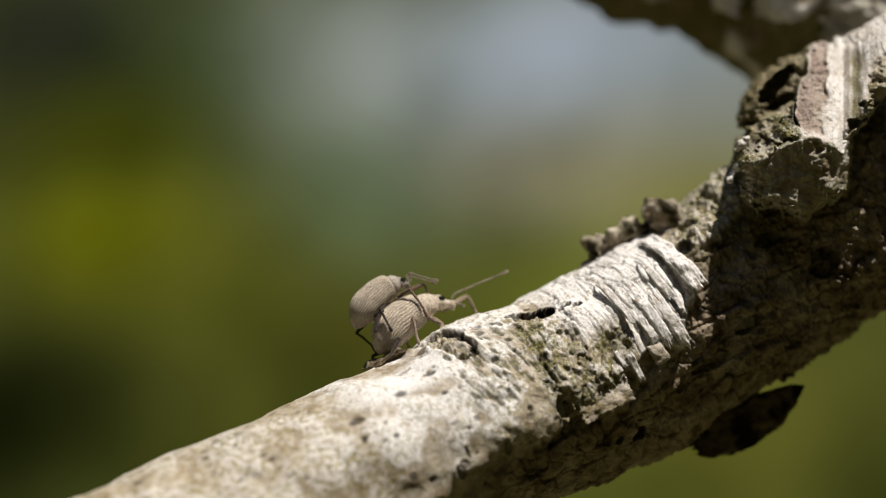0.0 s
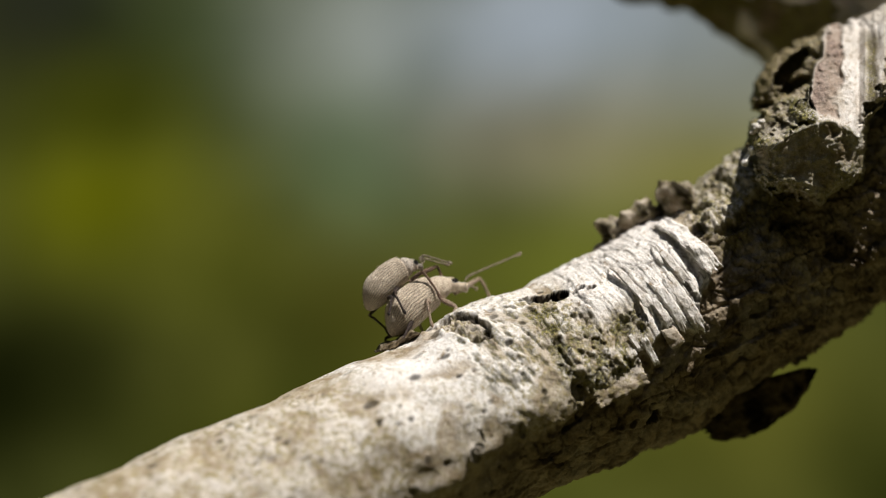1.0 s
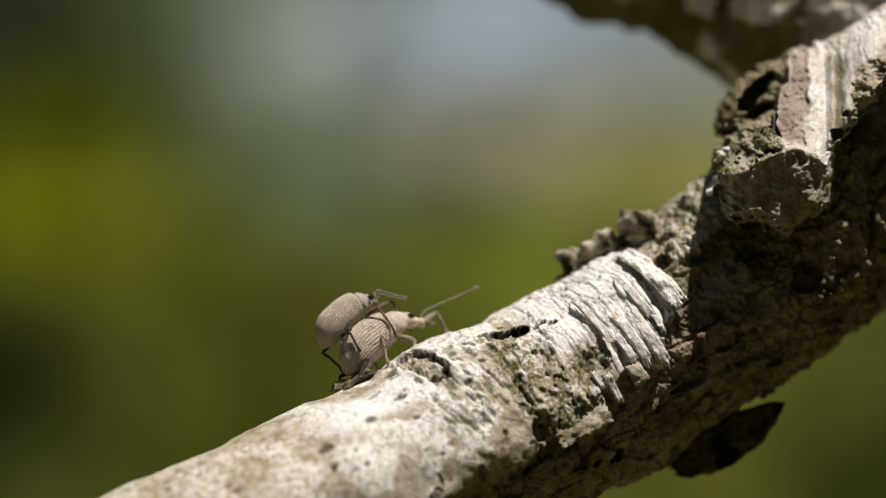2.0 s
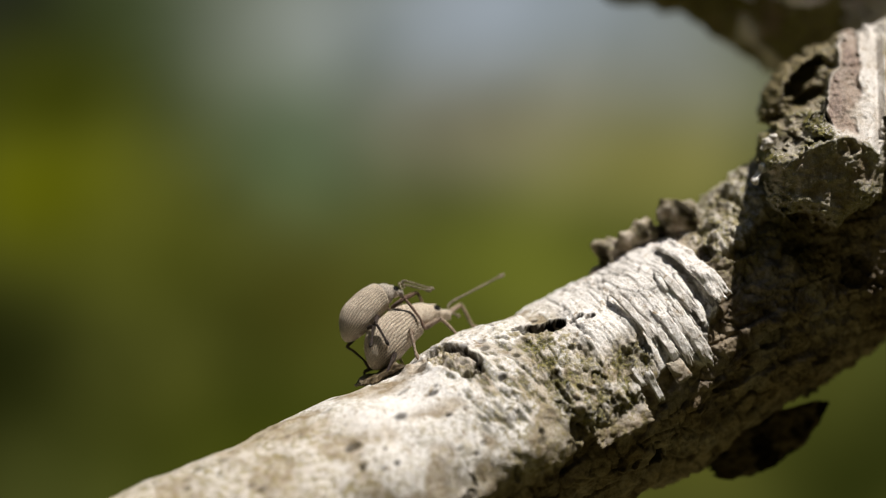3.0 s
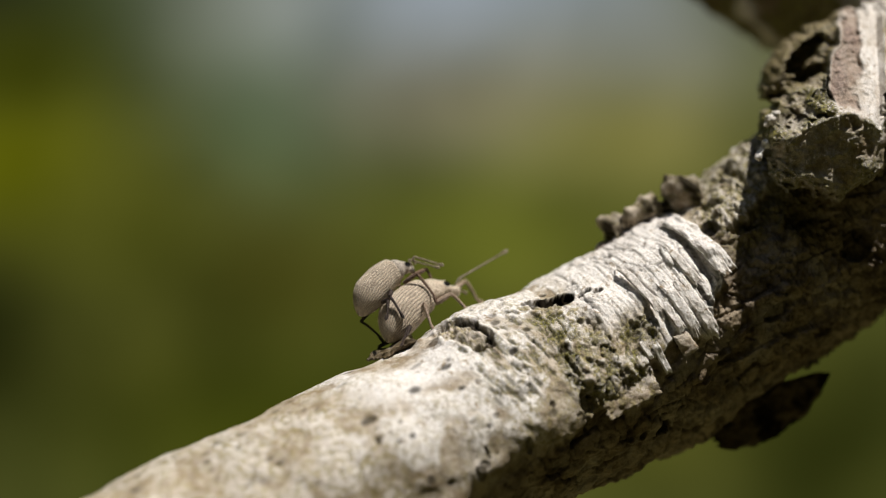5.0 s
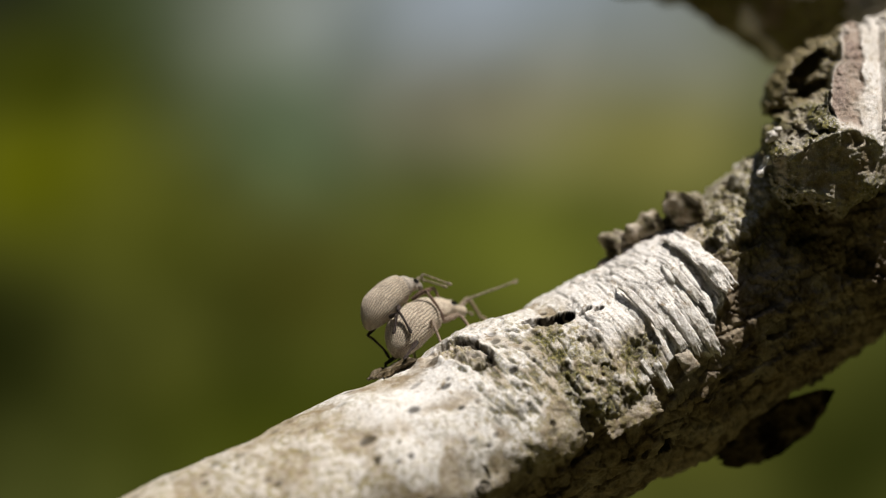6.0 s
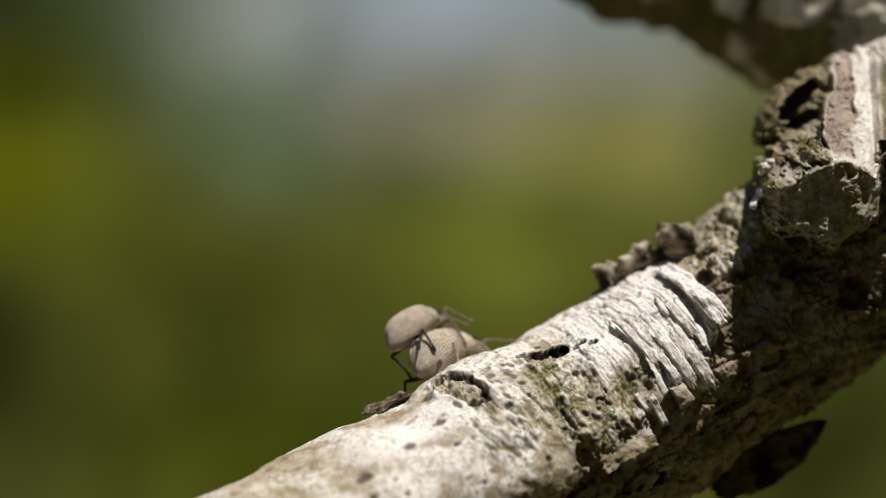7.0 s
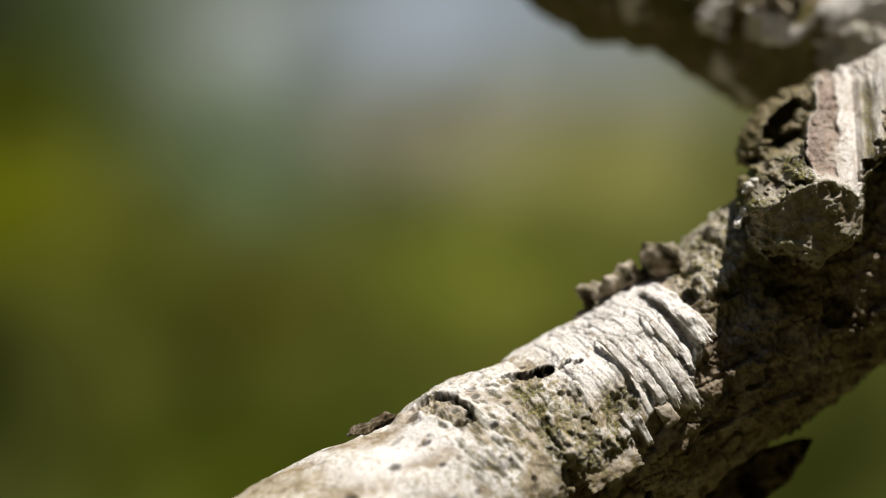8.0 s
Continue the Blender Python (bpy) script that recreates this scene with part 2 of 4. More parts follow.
def relief(s, deg, pos):
    """Height over the smooth branch in millimetres, and the masks of the bark."""
    v = np.radians(deg) * 6.2
    low = fbm(pos / 5.5, 3, 11)
    calm = 0.35 + 0.65 * smooth01(s, -13, -6)
    mid = fbm(pos / 1.7, 3, 23) * (0.4 + 0.6 * calm)
    fine = fbm(pos / 0.55, 3, 37) * calm
    tiny = fbm(pos / 0.22, 2, 41) * calm
    h = 0.32 * low + 0.11 * mid + 0.035 * fine - 0.43
    steps = smooth01(fbm(pos / 3.4, 3, 51), 0.10, 0.15)
    h += 0.07 * steps * calm
    # the pale outer bark with its torn lower edge; leftwards, softened as painted shade
    ragged = 0.22 * vnoise(np.stack([s * 0.9, v * 0.0, v * 0], -1), 61) + 0.20 * vnoise(np.stack([s * 2.7, v * 0.2, v * 0], -1), 62) + 0.08 * mid
    soft = 0.24 + 1.0 * smooth01(-s, 5.2, 8.5)
    past = v - edge_of_outer_bark(s) - ragged
    outer = smooth01(past / soft, -1.0, 1.0)
    h += 0.36 * outer
    # fibrous strips that run round the branch
    wob = 0.30 * vnoise(np.stack([v * 0.35, s * 0.3, v * 0], -1), 71)
    strip_at = s - 0.10 * v + wob
    strips = streaks(strip_at * 0.9, v * 0.10, 3, 72, 0.5)
    upper_end = smooth01(strip_at + 0.35 * mid + 0.30 * (v - 3.2) * (v < 3.2), -2.0, -0.6)
    fibre = upper_end * (1 - smooth01(strip_at + 0.2 * mid, 7.6, 8.0)) * smooth01(past, -0.1, 0.2)
    fibre = fibre * np.maximum(smooth01(v + 0.5 * mid, 1.6, 3.4), smooth01(strip_at + 0.2 * mid, 1.4, 2.0))
    # one sheet over the other, with a stepped edge between them
    sheet = smooth01(strip_at + 0.16 * vnoise(np.stack([v * 1.3, s * 0.1, v * 0], -1), 75), 2.52, 2.70) * (1 - smooth01(strip_at + 0.1 * mid, 6.1, 6.5)) * smooth01(v, 6.6, 5.2)
    h += 0.26 * fibre * sheet
    gap = smooth01(np.abs(strip_at - 2.42 + 0.25 * mid), 0.20, 0.05) * smooth01(v, 5.8, 4.9) * smooth01(v, 0.9, 1.6)
    gap = np.maximum(gap, 0.8 * smooth01(np.abs(strip_at - 6.85 + 0.25 * mid), 0.22, 0.05) * smooth01(v, 6.4, 5.0) * smooth01(v, 1.5, 2.2))
    h -= 0.28 * gap
    lower_half = 0.20 + 0.80 * smooth01(v, 5.5, 2.0)
    torn = smooth01(streaks(strip_at * 0.8, v * 0.12, 2, 76), 0.02, 0.10)
    slit = smooth01(np.abs(streaks(strip_at * 0.9, v * 0.10, 2, 78)), 0.05, 0.010) * smooth01(v, 7.0, 4.5) * smooth01(vnoise(np.stack([strip_at * 0.9, v * 0.5, v * 0], -1), 80), -0.1, 0.2)
    dash = smooth01(np.abs(streaks(strip_at * 1.5 + 0.3 * mid, v * 0.35, 2, 81)), 0.06, 0.012) * smooth01(vnoise(np.stack([strip_at * 0.9, v * 0.6, v * 0], -1), 82), 0.05, 0.25)
    slit = np.maximum(slit, 0.9 * dash)
    shingle, shingle_seam = flakes(strip_at * 1.5 + 0.25 * mid, v * 0.42 + 0.3 * low + 0.35 * mid, 341)
    hair = streaks(strip_at * 5.5, v * 0.35, 3, 74)
    h += fibre * (0.16 + lower_half * (0.10 * strips + 0.10 * torn) + 0.024 * hair - 0.12 * slit + 0.15 * (shingle - 0.5) - 0.05 * shingle_seam)
    # a low swelling above the torn edge
    h += 0.45 * np.exp(-((s + 1.3) / 2.4) ** 2 - ((v + 0.2) / 1.2) ** 2)
    h += 0.45 * np.exp(-((s - 3.5) / 4.5) ** 2 - ((deg + 88) / 24) ** 2)
    h += 0.40 * np.exp(-((s + 6.6) / 2.0) ** 2 - ((v + 0.2) / 1.1) ** 2)
    # the edge curls outwards in two tabs
    h += 0.50 * np.exp(-((s + 13.6) / 1.5) ** 2 - ((v + 2.0) / 0.8) ** 2) + 0.45 * np.exp(-((s + 10.6) / 1.3) ** 2 - ((v + 1.1) / 0.7) ** 2)
    # the crest stands higher along the pale strips
    h += 0.30 * np.exp(-((s - 2.0) / 3.2) ** 2 - ((deg - 98) / 28) ** 2)
    # a white knob over the round hollow
    h += 0.30 * np.exp(-((s + 3.3) / 0.45) ** 2 - ((v - 0.85) / 0.35) ** 2) + 0.35 * np.exp(-((s + 9.6) / 0.40) ** 2 - ((v - 9.1) / 0.45) ** 2)
    # a crust of small tilted plates
    crusty = smooth01(strip_at + 0.8 * mid, -5.2, -3.8) * (1 - upper_end * smooth01(v + 0.5 * mid, 2.4, 3.8)) * (1 - smooth01(strip_at + 0.3 * mid, 1.5, 2.1)) * smooth01(deg, -25, -5) * (1 - smooth01(deg + 12 * mid, 50, 62)) * outer
    crusty = np.maximum(crusty, 0.5 * smooth01(s, 8.5, 9.5) * (1 - smooth01(s, 16, 18)) * smooth01(deg, 30, 42))
    plate, seam = flakes(strip_at * 1.25 + 0.9 * mid, v * 0.75 + 0.7 * low + 0.5 * mid, 301)
    plate2, seam2 = flakes(strip_at * 2.9 + 0.8 * mid, v * 1.9 + 0.9 * mid, 311)
    crumb = streaks(strip_at * 2.1 + 0.6 * mid, v * 0.9 + 0.5 * mid, 4, 351, 0.62)
    needle = smooth01(np.abs(fbm(np.stack([strip_at * 2.2, v * 1.1, s * 0], -1), 2, 355)), 0.10, 0.02) * smooth01(fbm(pos / 0.8, 2, 357), 0.0, 0.25)
    h += crusty * (0.14 * (plate - 0.5) + 0.03 * (plate2 - 0.5) + 0.11 * crumb + 0.05 * tiny - 0.05 * seam - 0.10 * needle)
    # fine slanting cracks in the outer bark
    busy = smooth01(s, -8.5, -6) * (1 - smooth01(s, 0.5, 2)) * smooth01(deg, -5, 15)
    crack = smooth01(np.abs(streaks(strip_at * 1.1, v * 0.30, 2, 97)), 0.07, 0.01) * busy * (1 - fibre) * outer * smooth01(mid, -0.1, 0.3)
    h -= 0.18 * crack
    # pale smears between them
    smear = smooth01(streaks(strip_at * 1.15, v * 0.28, 3, 88), 0.10, 0.30) * smooth01(s, -10, -6.5) * (1 - smooth01(strip_at, -1.5, -0.4)) * smooth01(deg, 0, 22) * (1 - fibre)
    h += 0.06 * smear
    # the sunken bed under the knot
    h -= 1.0 * smooth01(s + 0.5 * low, 16, 19) * (1 - smooth01(s, 31, 36)) * smooth01(deg, 20, 45)
    rough = smooth01(s, 8.6, 10) * (1 - smooth01(s, 30, 34))
    h += rough * (0.10 * mid + 0.06 * fine + 0.05 * tiny + 0.10 * crumb - 0.08 * needle)
    # old brown bark below, partly painted shade: wrinkled, with curved shells and dark holes
    shell, shell_seam = flakes(s * 0.62 + 0.5 * mid, v * 0.55 + 0.6 * low, 331)
    inner = (1 - outer) * smooth01(s, -12, -7)
    h += inner * ((0.24 + 0.16 * smooth01(s, 7, 10)) * (shell - 0.5) - 0.12 * shell_seam + 0.06 * fine + 0.04 * tiny)
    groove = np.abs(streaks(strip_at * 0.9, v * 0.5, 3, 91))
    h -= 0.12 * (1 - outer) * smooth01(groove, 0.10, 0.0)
    pit_shade = np.maximum(0.45 * (1 - outer) * smooth01(groove, 0.06, 0.0), 0.55 * fibre * slit)
    pit_shade = np.maximum(pit_shade, 0.5 * inner * shell_seam * smooth01(mid, -0.1, 0.2))
    # the upper sheet's shadow in the gaps, darkened in the colour
    pit_shade = np.maximum(pit_shade, fibre * np.maximum(0.45 * gap * smooth01(mid, -0.3, 0.1), 0.6 * shingle_seam * smooth01(fine + mid, 0.1, 0.4)))
    pit_shade = np.maximum(pit_shade, 0.75 * crack)
    pit_shade = np.maximum(pit_shade, crusty * np.maximum(0.85 * needle, (0.3 * seam + 0.2 * seam2) * smooth01(mid, 0.35, -0.1)))
    pit_shade = np.maximum(pit_shade, 0.6 * rough * needle)
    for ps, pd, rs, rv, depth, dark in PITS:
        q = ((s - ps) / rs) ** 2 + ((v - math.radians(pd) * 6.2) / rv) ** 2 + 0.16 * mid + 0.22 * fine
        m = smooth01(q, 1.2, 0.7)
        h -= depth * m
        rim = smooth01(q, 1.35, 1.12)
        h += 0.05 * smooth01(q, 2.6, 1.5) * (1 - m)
        pit_shade = np.maximum(pit_shade, dark * rim)
    # a round hollow of torn tan bark, far-rim shadow painted black in a cleft
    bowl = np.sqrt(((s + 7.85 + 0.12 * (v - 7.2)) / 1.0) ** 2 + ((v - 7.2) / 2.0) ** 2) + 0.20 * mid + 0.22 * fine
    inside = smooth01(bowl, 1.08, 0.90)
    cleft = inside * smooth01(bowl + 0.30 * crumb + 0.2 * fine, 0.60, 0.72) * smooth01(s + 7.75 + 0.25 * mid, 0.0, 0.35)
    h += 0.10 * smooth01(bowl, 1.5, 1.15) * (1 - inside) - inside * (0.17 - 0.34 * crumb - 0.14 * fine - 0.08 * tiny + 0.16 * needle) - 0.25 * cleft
    pit_shade = np.maximum(pit_shade, np.maximum(0.95 * cleft, inside * np.maximum(0.6 * needle, 0.30 * smooth01(-crumb, 0.2, 0.5))))
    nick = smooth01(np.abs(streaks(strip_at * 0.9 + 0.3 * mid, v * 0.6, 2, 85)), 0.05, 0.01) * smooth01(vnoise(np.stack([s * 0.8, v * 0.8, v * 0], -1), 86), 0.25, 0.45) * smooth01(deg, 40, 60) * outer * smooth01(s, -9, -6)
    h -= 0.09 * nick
    pit_shade = np.maximum(pit_shade, 0.6 * nick)
    # scattered dark pores
    rng = np.random.RandomState(5)
    for k in range(520):
        ps, pd, rr = rng.uniform(-42, 9), rng.uniform(-50, 118), 0.06 + 0.20 * rng.uniform(0, 1) ** 2.2
        long, dark = rng.uniform(0.8, 1.9), rng.uniform(0.3, 0.95)
        near = np.abs(s - ps) < 1.0
        dv = (v[near] - math.radians(pd) * 6.2) / rr
        q = ((s[near] - ps) / (rr * long)) ** 2 + dv ** 2 + 0.9 * fine[near] + 0.8 * mid[near]
        m = smooth01(q, 1.5, 0.2) * (1 - 0.8 * fibre[near])
        h[near] -= 0.05 * m
        pit_shade[near] = np.maximum(pit_shade[near], dark * m)
    # short olive-dark slots that slant down the pale bark
    slots = np.zeros_like(h)
    for k in range(100):
        ps, pd = rng.uniform(-9.0, -3.2), rng.uniform(14, 66)
        wide, long, dark = rng.uniform(0.07, 0.17), rng.uniform(0.22, 0.60), rng.uniform(0.4, 1.0)
        near = np.abs(s - ps) < 1.0
        dv = v[near] - math.radians(pd) * 6.2
        q = ((s[near] - ps + 0.25 * dv) / wide) ** 2 + (dv / long) ** 2 + 0.5 * fine[near] + 0.4 * mid[near]
        slots[near] = np.maximum(slots[near], dark * smooth01(q, 1.4, 0.4))
    h -= 0.08 * slots
    pit_shade = np.maximum(pit_shade, 0.5 * slots)
    white = np.clip(0.95 * fibre + smooth01(s + 0.4 * mid, 22.5, 23.5) * smooth01(deg, 20, 30) * (0.45 + 0.55 * smooth01(vnoise(np.stack([strip_at * 0.8, v * 0.1, v * 0], -1), 79), -0.2, 0.3)), 0, 1)
    white = np.maximum(white, 0.95 * outer * smooth01(low * 0.5 + 1.1 * mid + 0.7 * vnoise(pos / 2.2, 44), 0.0, 0.40) * smooth01(deg, -22, 10) * (s < 6) * (1 - 0.55 * smooth01(-s, 14, 20)))
    white = np.maximum(white, 0.95 * smear)
    white = np.maximum(white, 0.7 * rough * outer * smooth01(crumb + 0.4 * mid, -0.1, 0.4) * (s < 17))
    # whiter patch painted where the sun strikes the crest brightest
    white = np.maximum(white, outer * smooth01(np.exp(-((s + 11.2) / 5.0) ** 2 - ((deg - 56) / 20) ** 2) + 0.30 * mid + 0.30 * low + 0.15 * fine, 0.30, 0.75))
    white = white * (1 - 0.75 * inside)
    white = np.maximum(white, np.exp(-((s + 3.3) / 0.5) ** 2 - ((v - 0.85) / 0.45) ** 2))
    white = np.maximum(white * (1 - 0.55 * crusty), 0.85 * crusty * smooth01(crumb, 0.25, 0.6))
    hollows = smooth01(-mid - 0.6 * fine - 0.5 * streaks(strip_at * 1.2, v * 0.3, 2, 99), -0.15, 0.25)
    mossy = np.exp(-(((s + 1.6) / 2.8) ** 2 + ((deg - 30) / 26) ** 2)) * 1.5 * hollows
    mossy += 0.3 * smooth01(s, 9, 10) * (1 - smooth01(s, 15, 17)) * smooth01(deg, 35, 55)
    # weathering plus fading light painted in: less white, browner towards the torn edge
    worn_shade = smooth01(past + 0.8 * mid, 3.0, 0.4) * outer * smooth01(s, -30, -6) * (1 - smooth01(s, 6, 9))
    white = white * (1 - 0.35 * worn_shade * (1 - fibre))
    mossy += crusty * (0.6 * seam + 0.7 * smooth01(-crumb, 0.0, 0.5) + 0.4 * smooth01(plate, 0.5, 0.2)) * smooth01(low + mid, -0.5, 0.1)
    mossy += 0.3 * worn_shade * (0.1 + 0.9 * hollows)
    moss = np.clip(mossy + 0.8 * slots, 0, 1) * outer * (1 - 0.9 * fibre)
    moss = np.maximum(moss, 0.55 * (1 - outer) * smooth01(s, 8, 10) * smooth01(deg + 25 * mid, 0, 30))
    brown = np.clip(0.12 * inside * (0.6 + 0.6 * crumb) + (1 - outer) * (0.75 + 0.3 * mid) + worn_shade * (1 - fibre) * (0.02 + 0.12 * hollows), 0, 1)
    lichen = np.clip(0.5 * inside + outer * (1 - fibre) * (0.35 + 0.5 * mid + 0.25 * smooth01(deg, 45, 0) + 0.35 * smooth01(s, -9, -6) * smooth01(deg, 70, 45) + 0.7 * crusty + 0.5 * smooth01(-s, 13, 18)), 0, 1)
    return h, white, moss, brown, np.clip(pit_shade, 0, 1), strip_at, fibre, lichen


def with_masks(ob, **masks):
    for name, values in masks.items():
        a = ob.data.attributes.new(name, "FLOAT", "POINT")
        a.data.foreach_set("value", np.asarray(values, dtype=np.float32).ravel())
    return ob


def metres(p, origin):
    """Millimetre places as metres from an object's own origin."""
    return (np.asarray(p) - np.asarray(origin)) * MM


BRANCH_AT = np.array([8.2, 112.8, -8.3])
branch = tagged(new("tree_branch"), "pale lichen-spotted tree branch with peeling fibrous bark", "branch")
branch.location = mm(*BRANCH_AT)
# the lens stays focused on the bark below the pair
cam.data.dof.focus_object = branch


def build_bark():
    s = np.r_[np.arange(-72, -42, 1.0), np.arange(-42, 33, 0.078), np.arange(33, 90, 1.5)]
    deg = np.r_[np.linspace(-95, 122, 330, endpoint=False), np.linspace(122, 265, 40, endpoint=False)]
    S, G = np.meshgrid(s, deg, indexing="ij")
    p, n, _ = on_branch(S, G)
    h, white, moss, brown, pit_shade, strip_at, fibre, lichen = relief(S, np.where(G > 180, G - 360, G), p)
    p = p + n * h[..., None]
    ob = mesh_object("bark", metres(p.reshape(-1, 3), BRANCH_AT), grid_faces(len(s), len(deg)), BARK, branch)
    return with_masks(ob, white=white, moss=moss, brown=brown, pit_shade=pit_shade, red=0 * pit_shade, across=strip_at, round=np.radians(np.where(G > 180, G - 360, G)) * 6.2, fibre=fibre, lichen=lichen)


def bark_plate(name, s0, s1, a0, a1, lifts, thick, seed, white=0.0, moss=0.0, brown=0.0, pit_shade=0.0, red=0.0, fibre=0.0, label="", rough=0.3, taper=0.6, where=None, parent=None, origin=None, wedge=0.0, fray=1.0, lichen=0.0):
    """A torn piece of bark over a stretch of the branch. lifts: its height at (s0,a0), (s1,a0), (s0,a1), (s1,a1)."""
    n = 44
    u, w = np.meshgrid(np.linspace(-1, 1, n), np.linspace(-1, 1, n), indexing="ij")
    # a torn outline: the square is drawn in by noise that depends on the direction alone
    rad = np.maximum(np.abs(u), np.abs(w)) + 1e-6
    turn = np.arctan2(w, u)
    ring = np.stack([np.cos(turn) * 1.6, np.sin(turn) * 1.6, np.full_like(turn, seed * 3.7)], -1)
    pull = 1 - taper * 0.5 * (0.5 + 0.5 * vnoise(ring, seed)) - fray * (0.10 * vnoise(ring * 3.3, seed + 1) + 0.07 * vnoise(ring * 9, seed + 2))
    u2, w2 = u * pull, w * pull
    w2 = w2 + wedge * (u2 + 1) / 2 * (1 - w2)
    s = (s0 + s1) / 2 + (s1 - s0) / 2 * u2
    a = (a0 + a1) / 2 + (a1 - a0) / 2 * w2
    fu, fw = (u2 + 1) / 2, (w2 + 1) / 2
    lift = lifts[0] * (1 - fu) * (1 - fw) + lifts[1] * fu * (1 - fw) + lifts[2] * (1 - fu) * fw + lifts[3] * fu * fw
    p, nrm, _ = (where or on_branch)(s, a)
    bumps = rough * fbm(p / 1.3, 3, seed + 5) + rough * 0.4 * fbm(p / 0.4, 2, seed + 9)
    edge = smooth01(rad, 1.0, 0.72)
    top = p + nrm * (lift + bumps + thick * 0.5 * (0.35 + 0.65 * edge))[..., None]
    low = p + nrm * (lift + bumps * 0.6 - thick * 0.5 * (0.35 + 0.65 * edge))[..., None]
    verts = np.vstack([top.reshape(-1, 3), low.reshape(-1, 3)])
    k = n * n
    faces = []
    for i in range(n - 1):
        for j in range(n - 1):
            q = (i * n + j, (i + 1) * n + j, (i + 1) * n + j + 1, i * n + j + 1)
            faces.append(q)
            faces.append(tuple(k + c for c in reversed(q)))
    rim = [(i, 0) for i in range(n)] + [(n - 1, j) for j in range(1, n)] + [(i, n - 1) for i in range(n - 2, -1, -1)] + [(0, j) for j in range(n - 2, 0, -1)]
    for (i, j), (i2, j2) in zip(rim, rim[1:] + rim[:1]):
        faces.append((i * n + j, k + i * n + j, k + i2 * n + j2, i2 * n + j2))
    ob = mesh_object(name, metres(verts, BRANCH_AT if origin is None else origin), faces, BARK, parent or branch)
    patch = np.tile(np.clip(0.5 + 0.9 * fbm(p / 1.1, 3, seed + 30), 0, 1).reshape(-1), 2)
    with_masks(ob, white=white * np.maximum(patch, 0.45), moss=moss * patch, brown=np.clip(brown * (0.6 + 0.8 * patch), 0, 1), pit_shade=np.clip(pit_shade * np.maximum(patch, 0.4), 0, 1), red=red * (0.5 + 0.5 * patch), across=np.tile((s - 0.3 * a * 0.108).reshape(-1), 2), round=np.tile((a * 0.108).reshape(-1), 2), fibre=np.full(len(verts), fibre), lichen=np.full(len(verts), lichen))
    if label:
        tagged(ob, label)
    return ob


def bark_block(name, centre, right, up, half, seed, white=0.0, moss=0.0, brown=0.0, pit_shade=0.0, red=0.0, fibre=0.0, label="", rough=0.3, power=5.0):
    """A broken lump of bark with blunt edges: right and up are its own axes, half its half sizes."""
    n = 40
    line = np.linspace(-1, 1, n)
    a, b = np.meshgrid(line, line, indexing="ij")
    o = np.ones_like(a)
    sides = [(o, a, b), (-o, b, a), (b, o, a), (a, -o, b), (a, b, o), (b, a, -o)]
    d = np.vstack([np.stack(q, -1).reshape(-1, 3) for q in sides])
    faces = []
    for k in range(6):
        for i in range(n - 1):
            for j in range(n - 1):
                faces.append(tuple(k * n * n + c for c in (i * n + j, (i + 1) * n + j, (i + 1) * n + j + 1, i * n + j + 1)))
    keys, back = np.unique(np.round(d * 1000).astype(np.int64), axis=0, return_inverse=True)
    back = back.ravel()
    d = keys / 1000.0
    faces = [tuple(back[c] for c in f) for f in faces]
    d = d / (np.abs(d) ** power).sum(-1, keepdims=True) ** (1 / power)
    u = np.array(right, dtype=float)
    u /= np.linalg.norm(u)
    w = np.array(up, dtype=float)
    w -= u * (w @ u)
    w /= np.linalg.norm(w)
    f = np.cross(u, w)
    f *= -np.sign(f[1])
    p = np.array(centre) + d[:, :1] * u * half[0] + d[:, 1:2] * w * half[1] + d[:, 2:] * f * half[2]
    out = d / np.linalg.norm(d, axis=1, keepdims=True)
    nrm = out[:, :1] * u + out[:, 1:2] * w + out[:, 2:] * f
    grain = streaks(p @ u * 1.6, p @ w * 0.35, 3, seed)
    move = rough * (0.9 * fbm(p / 1.9, 3, seed + 3) + 0.45 * grain + 0.25 * fbm(p / 0.45, 2, seed + 7))
    p = p + nrm * move[:, None]
    patch = np.clip(0.5 + 0.9 * fbm(p / 1.1, 3, seed + 30), 0, 1)
    ob = mesh_object(name, metres(p, BRANCH_AT), faces, BARK, branch)
    with_masks(ob, white=white * (0.5 + 0.5 * patch), moss=moss * patch, brown=brown * patch, pit_shade=pit_shade * patch ** 3, red=red * (0.6 + 0.4 * patch),
               across=p @ u, round=p @ w, fibre=np.full(len(p), fibre))
    return tagged(ob, label)


def outline_gap(a, b, corners):
    """Distance from each place to the outline, positive inside."""
    gap, inside = np.full(a.shape, 1e9), np.zeros(a.shape, dtype=bool)
    for (x0, y0), (x1, y1) in zip(corners, corners[1:] + corners[:1]):
        dx, dy = x1 - x0, y1 - y0
        t = np.clip(((a - x0) * dx + (b - y0) * dy) / (dx * dx + dy * dy), 0, 1)
        gap = np.minimum(gap, np.hypot(a - x0 - t * dx, b - y0 - t * dy))
        if y0 != y1:
            inside ^= ((y0 > b) != (y1 > b)) & (a < x0 + (b - y0) * dx / dy)
    return np.where(inside, gap, -gap)


